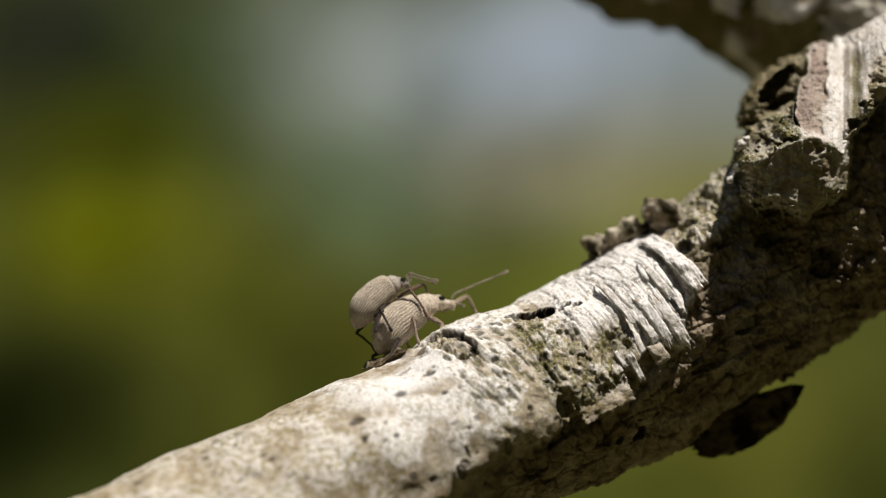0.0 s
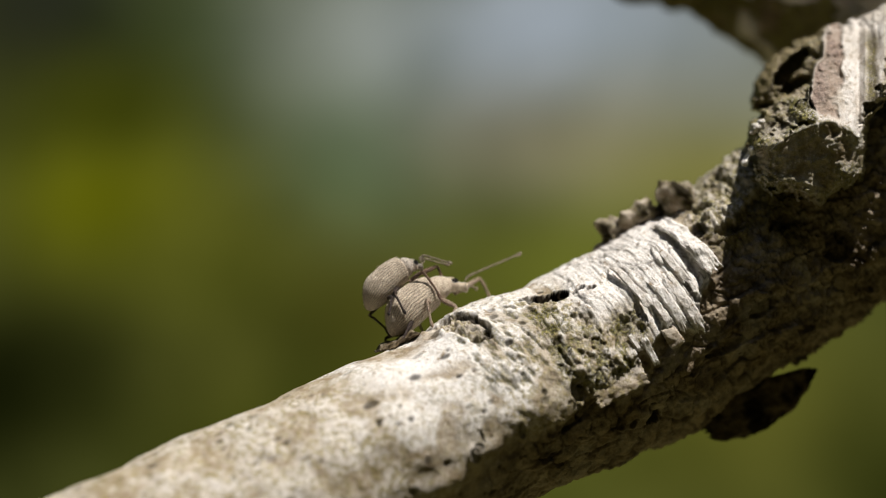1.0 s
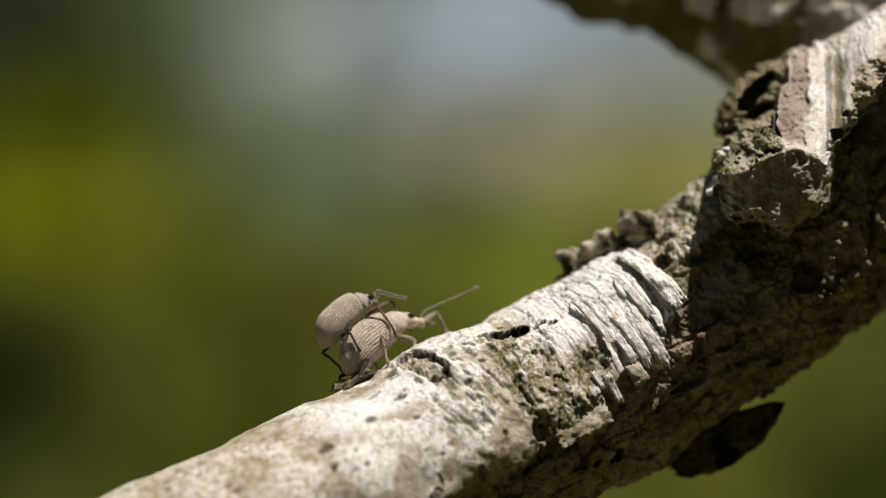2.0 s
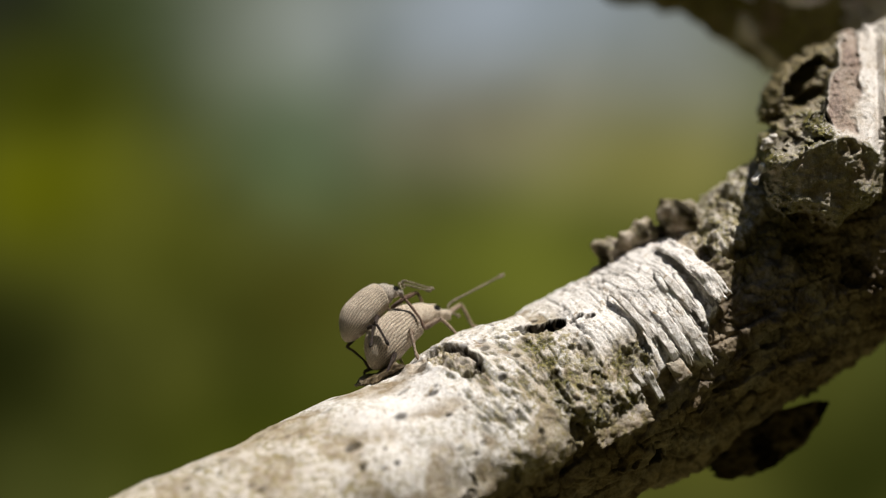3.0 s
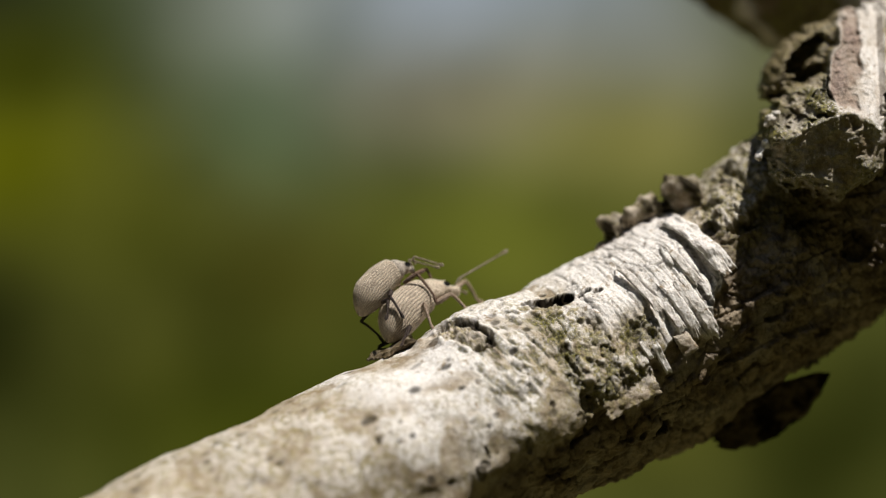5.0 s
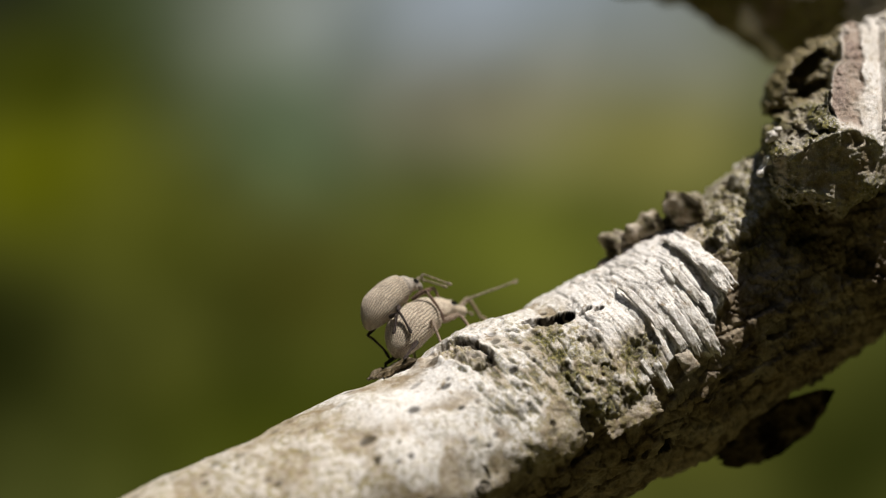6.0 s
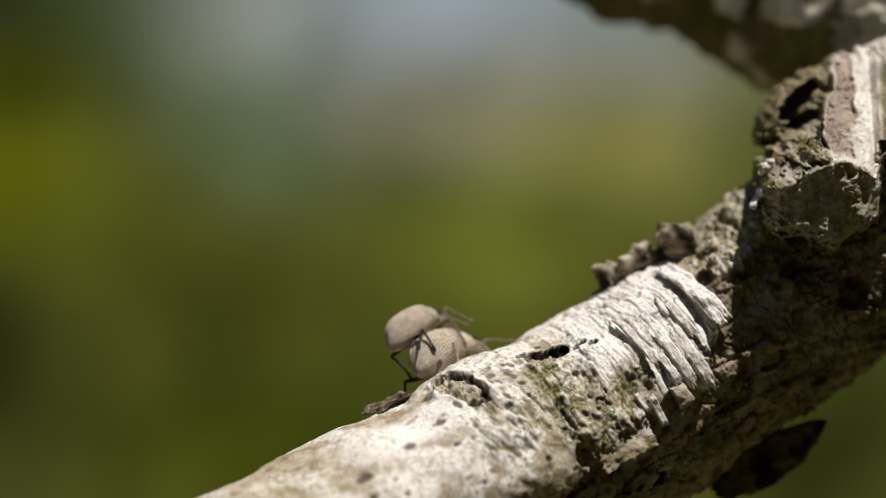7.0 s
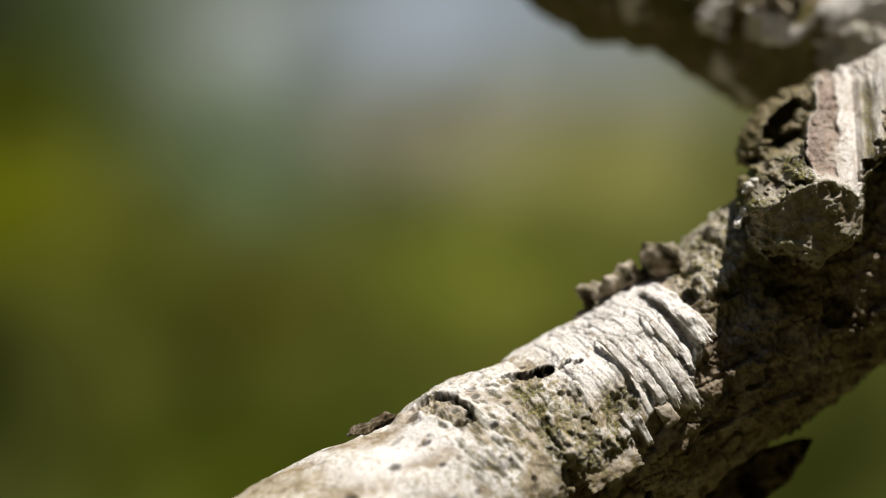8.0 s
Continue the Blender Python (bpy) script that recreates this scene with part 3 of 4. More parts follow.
KNOT_OUTLINE = [(30.9, 16.6), (27.0, 14.5), (24.7, 12.95), (22.9, 12.4), (21.2, 11.9), (19.15, 10.5), (17.9, 8.7), (17.85, 7.9), (18.75, 7.4), (17.9, 6.6),
                (17.8, 5.2), (18.4, 3.3), (20.4, 2.2), (21.9, 1.5), (23.1, 2.6), (24.7, 3.3), (24.9, 6.6), (27.0, 9.25), (30.9, 11.4)]


def oval(a, b, at, along, long, wide):
    """Squared distance in an oval with its long axis in the given direction."""
    k = math.hypot(*along)
    p = ((a - at[0]) * along[0] + (b - at[1]) * along[1]) / k
    q = (-(a - at[0]) * along[1] + (b - at[1]) * along[0]) / k
    return (p / long) ** 2 + (q / wide) ** 2


def build_knot():
    """The torn swelling: a block with a shelf on it, a hollow stub, a bare panel and pale bands that run down over it."""
    step = 0.055
    a, b = np.meshgrid(np.arange(17.2, 31.0, step), np.arange(1.2, 16.8, step), indexing="ij")
    flat = np.stack([a, b * 0.6, b], -1)
    wander = fbm(flat / 1.1, 3, 201)
    small = fbm(flat / 0.38, 3, 203)
    tiny = fbm(flat / 0.15, 2, 205)
    down = streaks(a * 2.0 + 0.4 * wander, b * 0.35, 3, 207)
    gap = outline_gap(a + 0.22 * wander + 0.10 * small, b + 0.25 * small + 0.2 * wander, KNOT_OUTLINE)
    lip = np.interp(a, [17.7, 18.6, 19.8, 21.2, 22.6, 23.4, 24.4, 24.8, 27.0, 30.9], [4.4, 5.2, 5.7, 6.4, 6.9, 6.5, 5.8, 6.9, 9.4, 11.6])
    heel = np.interp(a, [17.6, 18.8, 19.8, 21.2, 21.4], [6.9, 7.4, 8.1, 8.9, 9.0]) + 0.15 * small
    rise = b - lip
    over = rise - 0.3 * wander - 0.12 * small
    slope = np.where(a < 21.3, 1.25, 0.95)
    bulge = np.interp(a, [17, 21, 24, 27, 31], [113.9, 112.9, 112.9, 113.4, 115.8])
    y = bulge + np.where(rise > 0, slope * rise, -0.03 * rise)
    face = smooth01(over, 0.12, -0.12) * smooth01(a, 24.9, 24.5)
    sway = fbm(flat / 2.6, 2, 211)
    bent = a + 0.55 * sway + 0.10 * wander + 0.02 * small
    right = smooth01(bent - 0.22 * (b - 8.5) * (b > 8.5), 21.25, 21.55)
    panel = right * smooth01(bent - 0.22 * (b - 8.5) * (b > 8.5), 21.4, 21.75) * smooth01(bent + 0.03 * (b - 9) ** 2 * (b > 9) - 0.12 * (b - 8), 23.05, 22.75) * smooth01(over, 0.15, 0.5)
    band = smooth01(bent + 0.12 * (b - 9) * (b < 9), 22.95, 23.25) * smooth01(bent, 24.6, 24.1) * smooth01(over, -1.6, -0.4)
    green = smooth01(bent, 24.2, 24.7) * smooth01(bent, 25.5, 25.0) * smooth01(b, 12.4, 11.4)
    crumb = smooth01(a + 0.2 * wander, 25.7, 26.1) * smooth01(b - 0.9 * (a - 27), 12.1, 11.4)
    stub = (1 - right) * smooth01(b - heel, -0.05, 0.15)
    shelf = (1 - right) * (1 - stub) * (1 - face)
    y = y * (1 - stub) + stub * (118.7 + 0.35 * (b - 9.5) - 0.5 * (a - 20))
    hollow = smooth01(oval(a, b, (20.25, 9.95), (0.66, 0.75), 1.55, 0.50) + 0.35 * small + 0.3 * wander, 1.15, 0.75)
    hollow = np.maximum(hollow, smooth01(oval(a, b, (20.55, 8.95), (0.86, 0.5), 1.05, 0.34) + 0.3 * small, 1.15, 0.7)) * stub
    split = smooth01(np.abs(bent - 21.42 - 0.1 * small) / 0.13, 1.0, 0.3) * smooth01(b, 7.3, 7.7) * smooth01(b, 9.4, 8.6)
    nooks = (1 - stub) * smooth01(over, -0.1, 0.2) * smooth01(over, 2.2, 1.2) * (1 - band) * smooth01(fbm(flat / 0.75, 2, 209), 0.24, 0.36) * (1 - 0.8 * panel)
    y += 1.7 * hollow + 0.9 * split + 0.45 * nooks + 0.18 * panel + 0.25 * green - 0.16 * band
    coarse = 0.25 * shelf + 0.06 * face + 0.09 * panel + 0.02 * band + 0.28 * crumb + 0.09 * stub + 0.035
    y -= coarse * (1.6 * wander + 0.6 * small + 0.3 * tiny) + (0.08 * face + 0.14 * right * (1 - panel) * (1 - crumb)) * down
    y += np.where(gap < 0.9, 1.9 * (1 - np.clip(gap, 0, 0.9) / 0.9) ** 2, 0) * np.where(over < 0, 0.7, 1.0)
    y = np.where(gap < 0, y + 1.6, y)
    p = np.stack([a * y / 117.0, y, b * y / 117.0], -1).reshape(-1, 3)
    rest = np.clip(right - panel - band - green - crumb, 0, 1)
    patch = np.clip(0.5 + 1.1 * wander + 0.5 * small, 0, 1)
    # stub brown and the recess black partly stand in for shade
    masks = dict(
        white=0.5 * face * patch + band * (0.5 + 0.3 * patch) + rest * (0.35 + 0.4 * patch) * (over > 0) + 0.12 * shelf * patch,
        moss=0.75 * face * (0.3 + 0.7 * patch) + 0.95 * shelf * (0.4 + 0.6 * patch) + 0.75 * green + 0.8 * crumb * patch + 0.5 * stub,
        brown=0.75 * stub + 0.25 * face * (1 - patch), pit_shade=0.25 * hollow + 0.6 * split + 0.5 * nooks, red=panel * (0.65 + 0.35 * patch),
        across=a + 0.1 * wander, round=b, fibre=np.clip(band + rest + 0.7 * green + 0.5 * face, 0, 1))
    kinds = [("bark_block", "torn grey-green block of bark", face + 0.001), ("bark_shelf", "crumbling lichen-grown shelf of bark", shelf), ("bark_stub", "dark hollow bark stub", stub),
             ("bark_panel", "reddish bare bark panel", panel), ("bark_band", "pale smooth band of bark", np.maximum(band, rest)), ("bark_seam", "mossy furrowed bark", np.maximum(green, crumb))]
    pick = np.argmax(np.stack([k[2] for k in kinds]), 0)
    n, m = a.shape
    i, j = np.meshgrid(np.arange(n - 1), np.arange(m - 1), indexing="ij")
    quads = np.stack([i * m + j, (i + 1) * m + j, (i + 1) * m + j + 1, i * m + j + 1], -1).reshape(-1, 4)
    keep = (gap.reshape(-1)[quads] > 0).any(1)
    of = pick[:-1, :-1].reshape(-1)
    for k, (name, label, _) in enumerate(kinds):
        q = quads[keep & (of == k)]
        used, where = np.unique(q, return_inverse=True)
        ob = mesh_object(name, metres(p[used], BRANCH_AT), [tuple(r) for r in where.reshape(-1, 4).tolist()], BARK, branch)
        with_masks(ob, **{key: np.clip(val.reshape(-1)[used], -1e3 if key in ("across", "round") else 0, 1e3 if key in ("across", "round") else 1) for key, val in masks.items()})
        tagged(ob, label)


build_bark()
# flake hanging free under the branch, its shade painted as near-black
FLAKE = [np.array(q) for q in ((19.05, 119.5, -10.75), (3.55, 0.5, 1.95), (0.75, 0.5, -1.35))]


def flake_place(u, w):
    """A place on a long pointed leaf of bark, given along and across it."""
    lens = np.clip(1 - np.abs(u) ** np.where(u > 0, 1.7, 2.6), 0.02, 1) ** np.where(u > 0, 0.75, 0.5)
    p = FLAKE[0] + FLAKE[1] * u[..., None] + FLAKE[2] * (w * lens - 0.25 * u * u)[..., None]
    n = np.cross(FLAKE[1], FLAKE[2])
    n = n / np.linalg.norm(n)
    return p, np.broadcast_to(n * -np.sign(n[1]), p.shape), None


bark_plate("bark_flake", -1, 1, -1, 1, (0.0, 0.2, 0.0, 0.1), 0.6, 3, brown=2.0, pit_shade=1.6, label="loose bark flake, blackened as in shade", taper=0.15, rough=0.28, fray=0.8, where=flake_place)
# crusty ridge beyond the crest
bark_block("bark_ridge", (11.1, 119.7, 0.30), (0.86, 0.16, 0.49), (-0.40, 0.25, 0.88), (2.9, 0.70, 1.1), 41, moss=0.6, brown=0.9, pit_shade=0.9, label="crumbling brown bark ridge", rough=0.95, power=2.2)
bark_block("bark_ridge", (13.2, 119.9, 1.9), (0.80, 0.10, 0.60), (-0.30, 0.2, 0.9), (1.3, 0.85, 0.9), 47, moss=0.6, brown=0.8, pit_shade=0.9, label="crumbling brown bark ridge", rough=0.75, power=2.4)
# the thick torn knot where the branch swells
build_knot()
bark_block("bark_chip", (17.6, 115.4, 4.75), (0.5, 0.0, 0.8), (-0.8, -0.2, 0.5), (0.80, 0.26, 0.5), 18, white=1.0, label="pale bark chip", rough=0.32, power=3.0)
bark_block("bark_chip", (17.95, 115.4, 6.3), (0.5, 0.0, 0.8), (-0.8, -0.2, 0.5), (0.65, 0.24, 0.45), 20, white=0.8, moss=0.3, label="pale bark chip", rough=0.34, power=3.0)
# blackened partly to stand for the weevils' shadow on it
bark_plate("bark_flake", -11.9, -9.7, 84, 106, (-0.1, 0.05, 0.15, 0.30), 0.30, 21, brown=0.9, white=0.4, pit_shade=0.9, label="brown curled bark flake", rough=0.22, taper=0.35, lichen=0.6)
bark_plate("bark_curl", 7.2, 8.5, 16, 74, (0.40, 0.25, 0.20, 0.10), 0.32, 25, white=2.0, fibre=1.0, label="pale rolled bark strip", rough=0.25, taper=0.3)
bark_plate("bark_flake", 2.55, 3.75, -7, 7, (0.45, 0.62, 0.25, 0.25), 0.2, 27, moss=0.3, label="curled tan bark flake", rough=0.10, fray=0.5)
bark_plate("bark_flake", -3.4, 0.6, -15, -2, (0.30, 0.62, 0.0, 0.0), 0.2, 37, moss=0.9, brown=0.3, label="curled tan bark flake", taper=0.35, rough=0.14, fray=0.5, lichen=0.9)
# torn ends of the pale fibrous strips
for k, (s0, s1, a0, a1, lift) in enumerate(((4.55, 5.45, -7, 30, 0.50), (3.75, 4.50, 0, 34, 0.46), (3.05, 3.65, 5, 30, 0.42), (1.15, 1.60, -9, 8, 0.34), (0.5, 0.85, 2, 13, 0.26), (5.55, 6.15, 20, 52, 0.46), (2.45, 3.0, 18, 56, 0.50))):
    bark_plate("bark_strip", s0, s1, a0, a1, (lift, lift + 0.08, lift - 0.25, lift - 0.22), 0.2, 400 + 7 * k, white=1.6, fibre=1.0, rough=0.10, taper=0.45)


# ---- the second branch, behind ----
def far_branch():
    pts = np.array([(-42.0, 158.0, 45.0, 3.4), (-14.0, 151.0, 34.8, 3.9), (6.8, 145.5, 25.8, 4.4), (15.5, 142.0, 21.4, 4.7), (20.0, 139.9, 19.6, 4.7), (22.6, 138.9, 17.9, 5.0), (31.3, 133.0, 16.0, 5.2), (48.0, 122.0, 14.6, 5.6), (75.0, 105.0, 18.0, 6.4)])
    fine, s = spline(pts)
    count = 420
    at = np.linspace(0, s[-1], count)
    c = np.stack([np.interp(at, s, fine[:, k]) for k in range(4)], -1)
    ahead = np.gradient(c[:, :3], axis=0)
    ahead /= np.linalg.norm(ahead, axis=1, keepdims=True)
    side = np.cross(ahead, (0, 0, 1.0))
    side /= np.linalg.norm(side, axis=1, keepdims=True)
    up = np.cross(side, ahead)
    a = np.linspace(0, 2 * math.pi, 120, endpoint=False)
    n = np.cos(a)[None, :, None] * side[:, None] + np.sin(a)[None, :, None] * up[:, None]
    p = c[:, None, :3] + n * c[:, None, 3:4]
    low, mid = fbm(p / 6.0, 3, 201), fbm(p / 2.0, 3, 202)
    p = p + n * (0.6 * low + 0.45 * mid)[..., None]
    at0 = np.array([30.0, 134.0, 20.0])
    thing = tagged(new("tree_branch"), "rough pale branch crossing behind, out of focus", "branch")
    thing.location = mm(*at0)
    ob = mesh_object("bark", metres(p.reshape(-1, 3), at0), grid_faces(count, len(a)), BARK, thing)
    # pale lumps plus light painted on the upper front, moss and brown below
    lit_top = smooth01(n[..., 2] - 0.45 * n[..., 1] + 1.1 * low + 0.5 * mid, 0.24, 0.52)
    with_masks(ob, white=0.8 * lit_top, moss=0.95 * smooth01(mid, -0.7, 0.0) * (1 - lit_top), brown=0.95 * (1 - lit_top), pit_shade=0 * low, red=0 * low, across=0 * low, round=0 * low, fibre=0 * low)

    def where(q, deg):
        c = np.stack([np.interp(q, s, fine[:, k]) for k in range(4)], -1)
        d = np.stack([np.interp(q + 1, s, fine[:, k]) - np.interp(q - 1, s, fine[:, k]) for k in range(3)], -1)
        d /= np.linalg.norm(d, axis=-1, keepdims=True)
        e = np.cross(d, (0, 0, 1.0))
        e /= np.linalg.norm(e, axis=-1, keepdims=True)
        g = np.cross(e, d)
        t = np.radians(deg)[..., None]
        nn = np.cos(t) * e + np.sin(t) * g
        return c[..., :3] + nn * c[..., 3:4], nn, d

    for k, (q0, q1, a0, a1) in enumerate(((60, 66, -40, 20), (80, 90, -50, 10), (72, 80, 0, 60), (86, 96, 10, 70))):
        bark_plate("bark_flake", q0, q1, a0, a1, (0.2, 0.6, 0.2, 0.6), 0.9, 60 + k, white=0.6 * (k % 2), moss=0.6, brown=0.6 * ((k + 1) % 2), rough=0.35, where=where, parent=thing, origin=at0)
    for k, (q0, q1, a0, a1) in enumerate(((70.6, 74.6, -16, 14), (75.4, 79.0, -14, 16), (67.0, 70.2, 8, 36))):
        bark_plate("bark_patch", q0, q1, a0, a1, (0.3, 0.5, 0.6, 0.7), 0.8, 90 + k, white=2.0, rough=0.35, where=where, parent=thing, origin=at0, label="pale peeling bark patch")


far_branch()


# ---- the pair of weevils ----
def rings(centres, radii_y, radii_z, around, shape=None):
    """A closed skin round a row of centres that run along x."""
    a = np.linspace(0, 2 * math.pi, around, endpoint=False)
    v = []
    for k, (c, ry, rz) in enumerate(zip(centres, radii_y, radii_z)):
        for t in a:
            g = shape(k / (len(centres) - 1), t) if shape else 1.0
            v.append((c[0], c[1] + math.cos(t) * ry * g, c[2] + math.sin(t) * rz * g))
    f = grid_faces(len(centres), around)
    f.append(tuple(range(around)))
    f.append(tuple(reversed(range((len(centres) - 1) * around, len(centres) * around))))
    return np.array(v), f


def tube(points, radii, around=10):
    """A round limb through points, with its own thickness at each."""
    p = np.array(points, dtype=float)
    rows = np.hstack([p, np.array(radii, dtype=float)[:, None]])
    fine, s = spline(rows)
    at = np.linspace(0, s[-1], 6 * len(p))
    c = np.stack([np.interp(at, s, fine[:, k]) for k in range(4)], -1)
    d = np.gradient(c[:, :3], axis=0)
    d /= np.linalg.norm(d, axis=1, keepdims=True)
    ref = np.array([0.31, 0.9, 0.17])
    side = np.cross(d, ref)
    side /= np.linalg.norm(side, axis=1, keepdims=True)
    up = np.cross(side, d)
    a = np.linspace(0, 2 * math.pi, around, endpoint=False)
    v = c[:, None, :3] + (np.cos(a)[None, :, None] * side[:, None] + np.sin(a)[None, :, None] * up[:, None]) * np.abs(c[:, None, 3:4])
    f = grid_faces(len(at), around)
    f.append(tuple(range(around)))
    f.append(tuple(reversed(range((len(at) - 1) * around, len(at) * around))))
    return v.reshape(-1, 3), f


def bug_part(name, vf, material, parent, at=(0, 0, 0), label="", bent=None):
    v, f = vf
    v = bent(v) if bent else v
    ob = mesh_object(name, (np.asarray(v) - np.array(at)) * MM, f, material, parent)
    ob.location = Vector(at) * MM
    if label:
        tagged(ob, label)
    return ob


def bow(v, x0=0.3, z0=1.5, k=0.22):
    """Bends the front of the body downwards."""
    v = np.array(v, dtype=float)
    a = np.clip(v[:, 0] - x0, 0, None) * k
    out = v.copy()
    out[:, 0] = np.where(a > 0, x0 + np.sin(a) / k + (v[:, 2] - z0) * np.sin(a), v[:, 0])
    out[:, 2] = np.where(a > 0, z0 - (1 - np.cos(a)) / k + (v[:, 2] - z0) * np.cos(a), v[:, 2])
    return out


def weevil(label, size, legs, antennae, case, snout, length, girth, droop, neck, limb, collar):
    """A broad-nosed weevil in millimetres: x ahead, z up, its origin on the ground below the hips."""
    thing = tagged(new("weevil"), label, "beetle", "mating weevils")

    def body(v):
        v = np.array(v, dtype=float)
        v[:, 0] = 1.55 - case + (v[:, 0] - 1.55 + case) * length
        v[:, 1] *= girth
        v[:, 2] = 1.5 * girth + (v[:, 2] - 1.5) * girth
        return bow(v, 0.5, 1.5 * girth, droop)

    # wing cases with their rows of grooves
    n, around = 100, 320
    t = np.linspace(0, 1, n)
    prof = np.where(t < 0.45, np.sin(np.clip(t / 0.45, 0, 1) * math.pi / 2) ** 0.62, 1 - 0.20 * (np.clip(t - 0.45, 0, 1) / 0.55) ** 2.2)
    prof = prof * np.sqrt(np.clip(1 - np.clip((t - 0.93) / 0.075, 0, 1) ** 2, 0.3, 1))
    x = 1.55 - case * (1 - t)
    cz = 1.50 - 0.42 * np.clip(1 - t / 0.4, 0, 1) ** 1.6

    def grooves(k, a):
        w = 0.5 + 0.5 * math.cos(38 * (a + 0.022 * math.sin(17 * k + 2 * a) + 0.016 * math.sin(41 * k - 5 * a)))
        g = 1 - 0.042 * (w ** 3) * (0.75 + 0.25 * math.sin(23 * k + 9 * a) * math.sin(57 * k - 3 * a)) * min(1, 7 * k, 10 * (1 - k)) * (1 if math.sin(a) > -0.9 else 0)
        if math.sin(a) < -0.5:
            g *= 1 - 0.10 * (-math.sin(a) - 0.5)
        return g - (0.045 if abs(a - math.pi / 2) < 0.04 else 0)
    shell = bug_part("wing_case", rings([(xx, 0, zz) for xx, zz in zip(x, cz)], prof * 1.20 + 0.004, prof * 1.22 + 0.004, around, grooves), SHELL, thing, label="pale grey-brown grooved wing case", bent=body)
    stria = [(0.5 + 0.5 * math.cos(38 * (2 * math.pi * b / around + 0.022 * math.sin(17 * k / n + 4 * math.pi * b / around) + 0.016 * math.sin(41 * k / n - 10 * math.pi * b / around)))) ** 3 * min(1, 7 * k / n) * (0.6 + 0.4 * math.sin(k * 1.9 + b * 0.39)) for k in range(n) for b in range(around)]
    with_masks(shell, stria=stria)
    # collar
    t = np.linspace(0, 1, 40)
    belly = 0.72 + 0.08 * np.sin(np.pi * t ** 0.8) - 0.25 * t ** 2.4
    belly = belly * np.where(t > 0.95, 0.9, 1.0) * np.where(t < 0.04, 0.85, 1.0)
    bug_part("thorax", rings([(1.42 + neck * k, 0, 1.52 + 0.02 * k) for k in t], belly, belly * 0.98, 56), collar, thing, bent=body)
    # head with a short broad snout
    t = np.linspace(0, 1, 44)
    wide = 0.50 - 0.22 * smooth01(t, 0.30, 0.62) + 0.05 * smooth01(t, 0.7, 0.92) - 0.16 * smooth01(t, 0.93, 1.0)
    head = bug_part("head", rings([(1.34 + neck + snout * k, 0, 1.50 - 0.34 * smooth01(k, 0.1, 1.0)) for k in t], wide, wide * 0.95, 44), collar, thing, bent=body)
    horns = []
    for side in (1, -1):
        v, f = rings([(0.21 * math.sin(b), 0, 0) for b in np.linspace(-1.5, 1.5, 12)], [0.13 * math.cos(b) + 0.004 for b in np.linspace(-1.5, 1.5, 12)], [0.20 * math.cos(b) + 0.004 for b in np.linspace(-1.5, 1.5, 12)], 16)
        bug_part("eye", (v + np.array((1.62 + neck, side * 0.40, 1.56)), f), EYE, head, label="black bead-like eye", bent=body)
        pts = antennae[0 if side > 0 else 1]
        base = np.array(pts[0], dtype=float)
        horn = bug_part("antenna", tube(pts[:-1], [0.06, 0.07, 0.055, 0.055, 0.05][: len(pts) - 1], 8), HORN, head, base)
        a, b = np.array(pts[-2]) - base, np.array(pts[-1]) - base
        bug_part("club", tube([a, a + (b - a) * 0.3, a + (b - a) * 0.7, b], [0.05, 0.10, 0.10, 0.03], 10), HORN, horn)
        horns.append(horn)
    made = []
    for name, hip, knee, ankle, toe, dark in legs:
        hip, knee, ankle, toe = (np.array(q, dtype=float) for q in (hip, knee, ankle, toe))
        stuff_mat = DARK_LIMB if dark else limb
        leg = bug_part(name, tube([hip, hip * 0.65 + knee * 0.35, hip * 0.3 + knee * 0.7, knee], [0.12, 0.14, 0.12, 0.09] if dark else [0.13, 0.17, 0.15, 0.095], 12), stuff_mat, thing, hip)
        for nm, pts, rad in (("shin", [knee, knee * 0.6 + ankle * 0.4 + np.array((0.05, 0, 0.04)), ankle], [0.08, 0.085, 0.07] if dark else [0.085, 0.095, 0.075]),
                             ("foot", [ankle, ankle * 0.6 + toe * 0.4, ankle * 0.25 + toe * 0.75, toe], [0.075, 0.11, 0.10, 0.03])):
            v, f = tube(pts, rad, 10)
            ob = mesh_object(nm, (v - hip) * MM, f, stuff_mat, leg)
        made.append(leg)
    thing.scale = (size, size, size)
    return thing, made, horns


# hip, knee, ankle and toe of each leg, and whether it is a dark one; the left side has y above zero
LOWER_LEGS = [
    ("front_leg", (2.1, -0.5, 0.55), (3.0, -1.0, 0.40), (2.9, -1.3, -0.95), (3.3, -1.4, -1.45), False),
    ("front_leg", (3.6, 0.4, 0.25), (5.95, 0.9, -0.15), (5.6, 1.0, -1.45), (5.75, 1.0, -1.85), False),
    ("middle_leg", (1.2, -0.75, 0.9), (0.85, -1.3, 1.15), (0.1, -1.4, 0.15), (-0.2, -1.5, -0.28), False),
    ("middle_leg", (1.0, 0.75, 0.8), (1.2, 1.7, 0.9), (0.9, 1.85, -0.3), (1.1, 2.0, -0.95), False),
    ("hind_leg", (-0.6, -0.85, 0.8), (-1.3, -0.95, 0.6), (-1.8, -1.0, 0.45), (-2.2, -1.0, 0.3), True),
    ("hind_leg", (-0.5, 0.85, 0.75), (-1.5, 1.4, 1.1), (-2.0, 1.5, 0.4), (-2.3, 1.6, 0.15), True)]
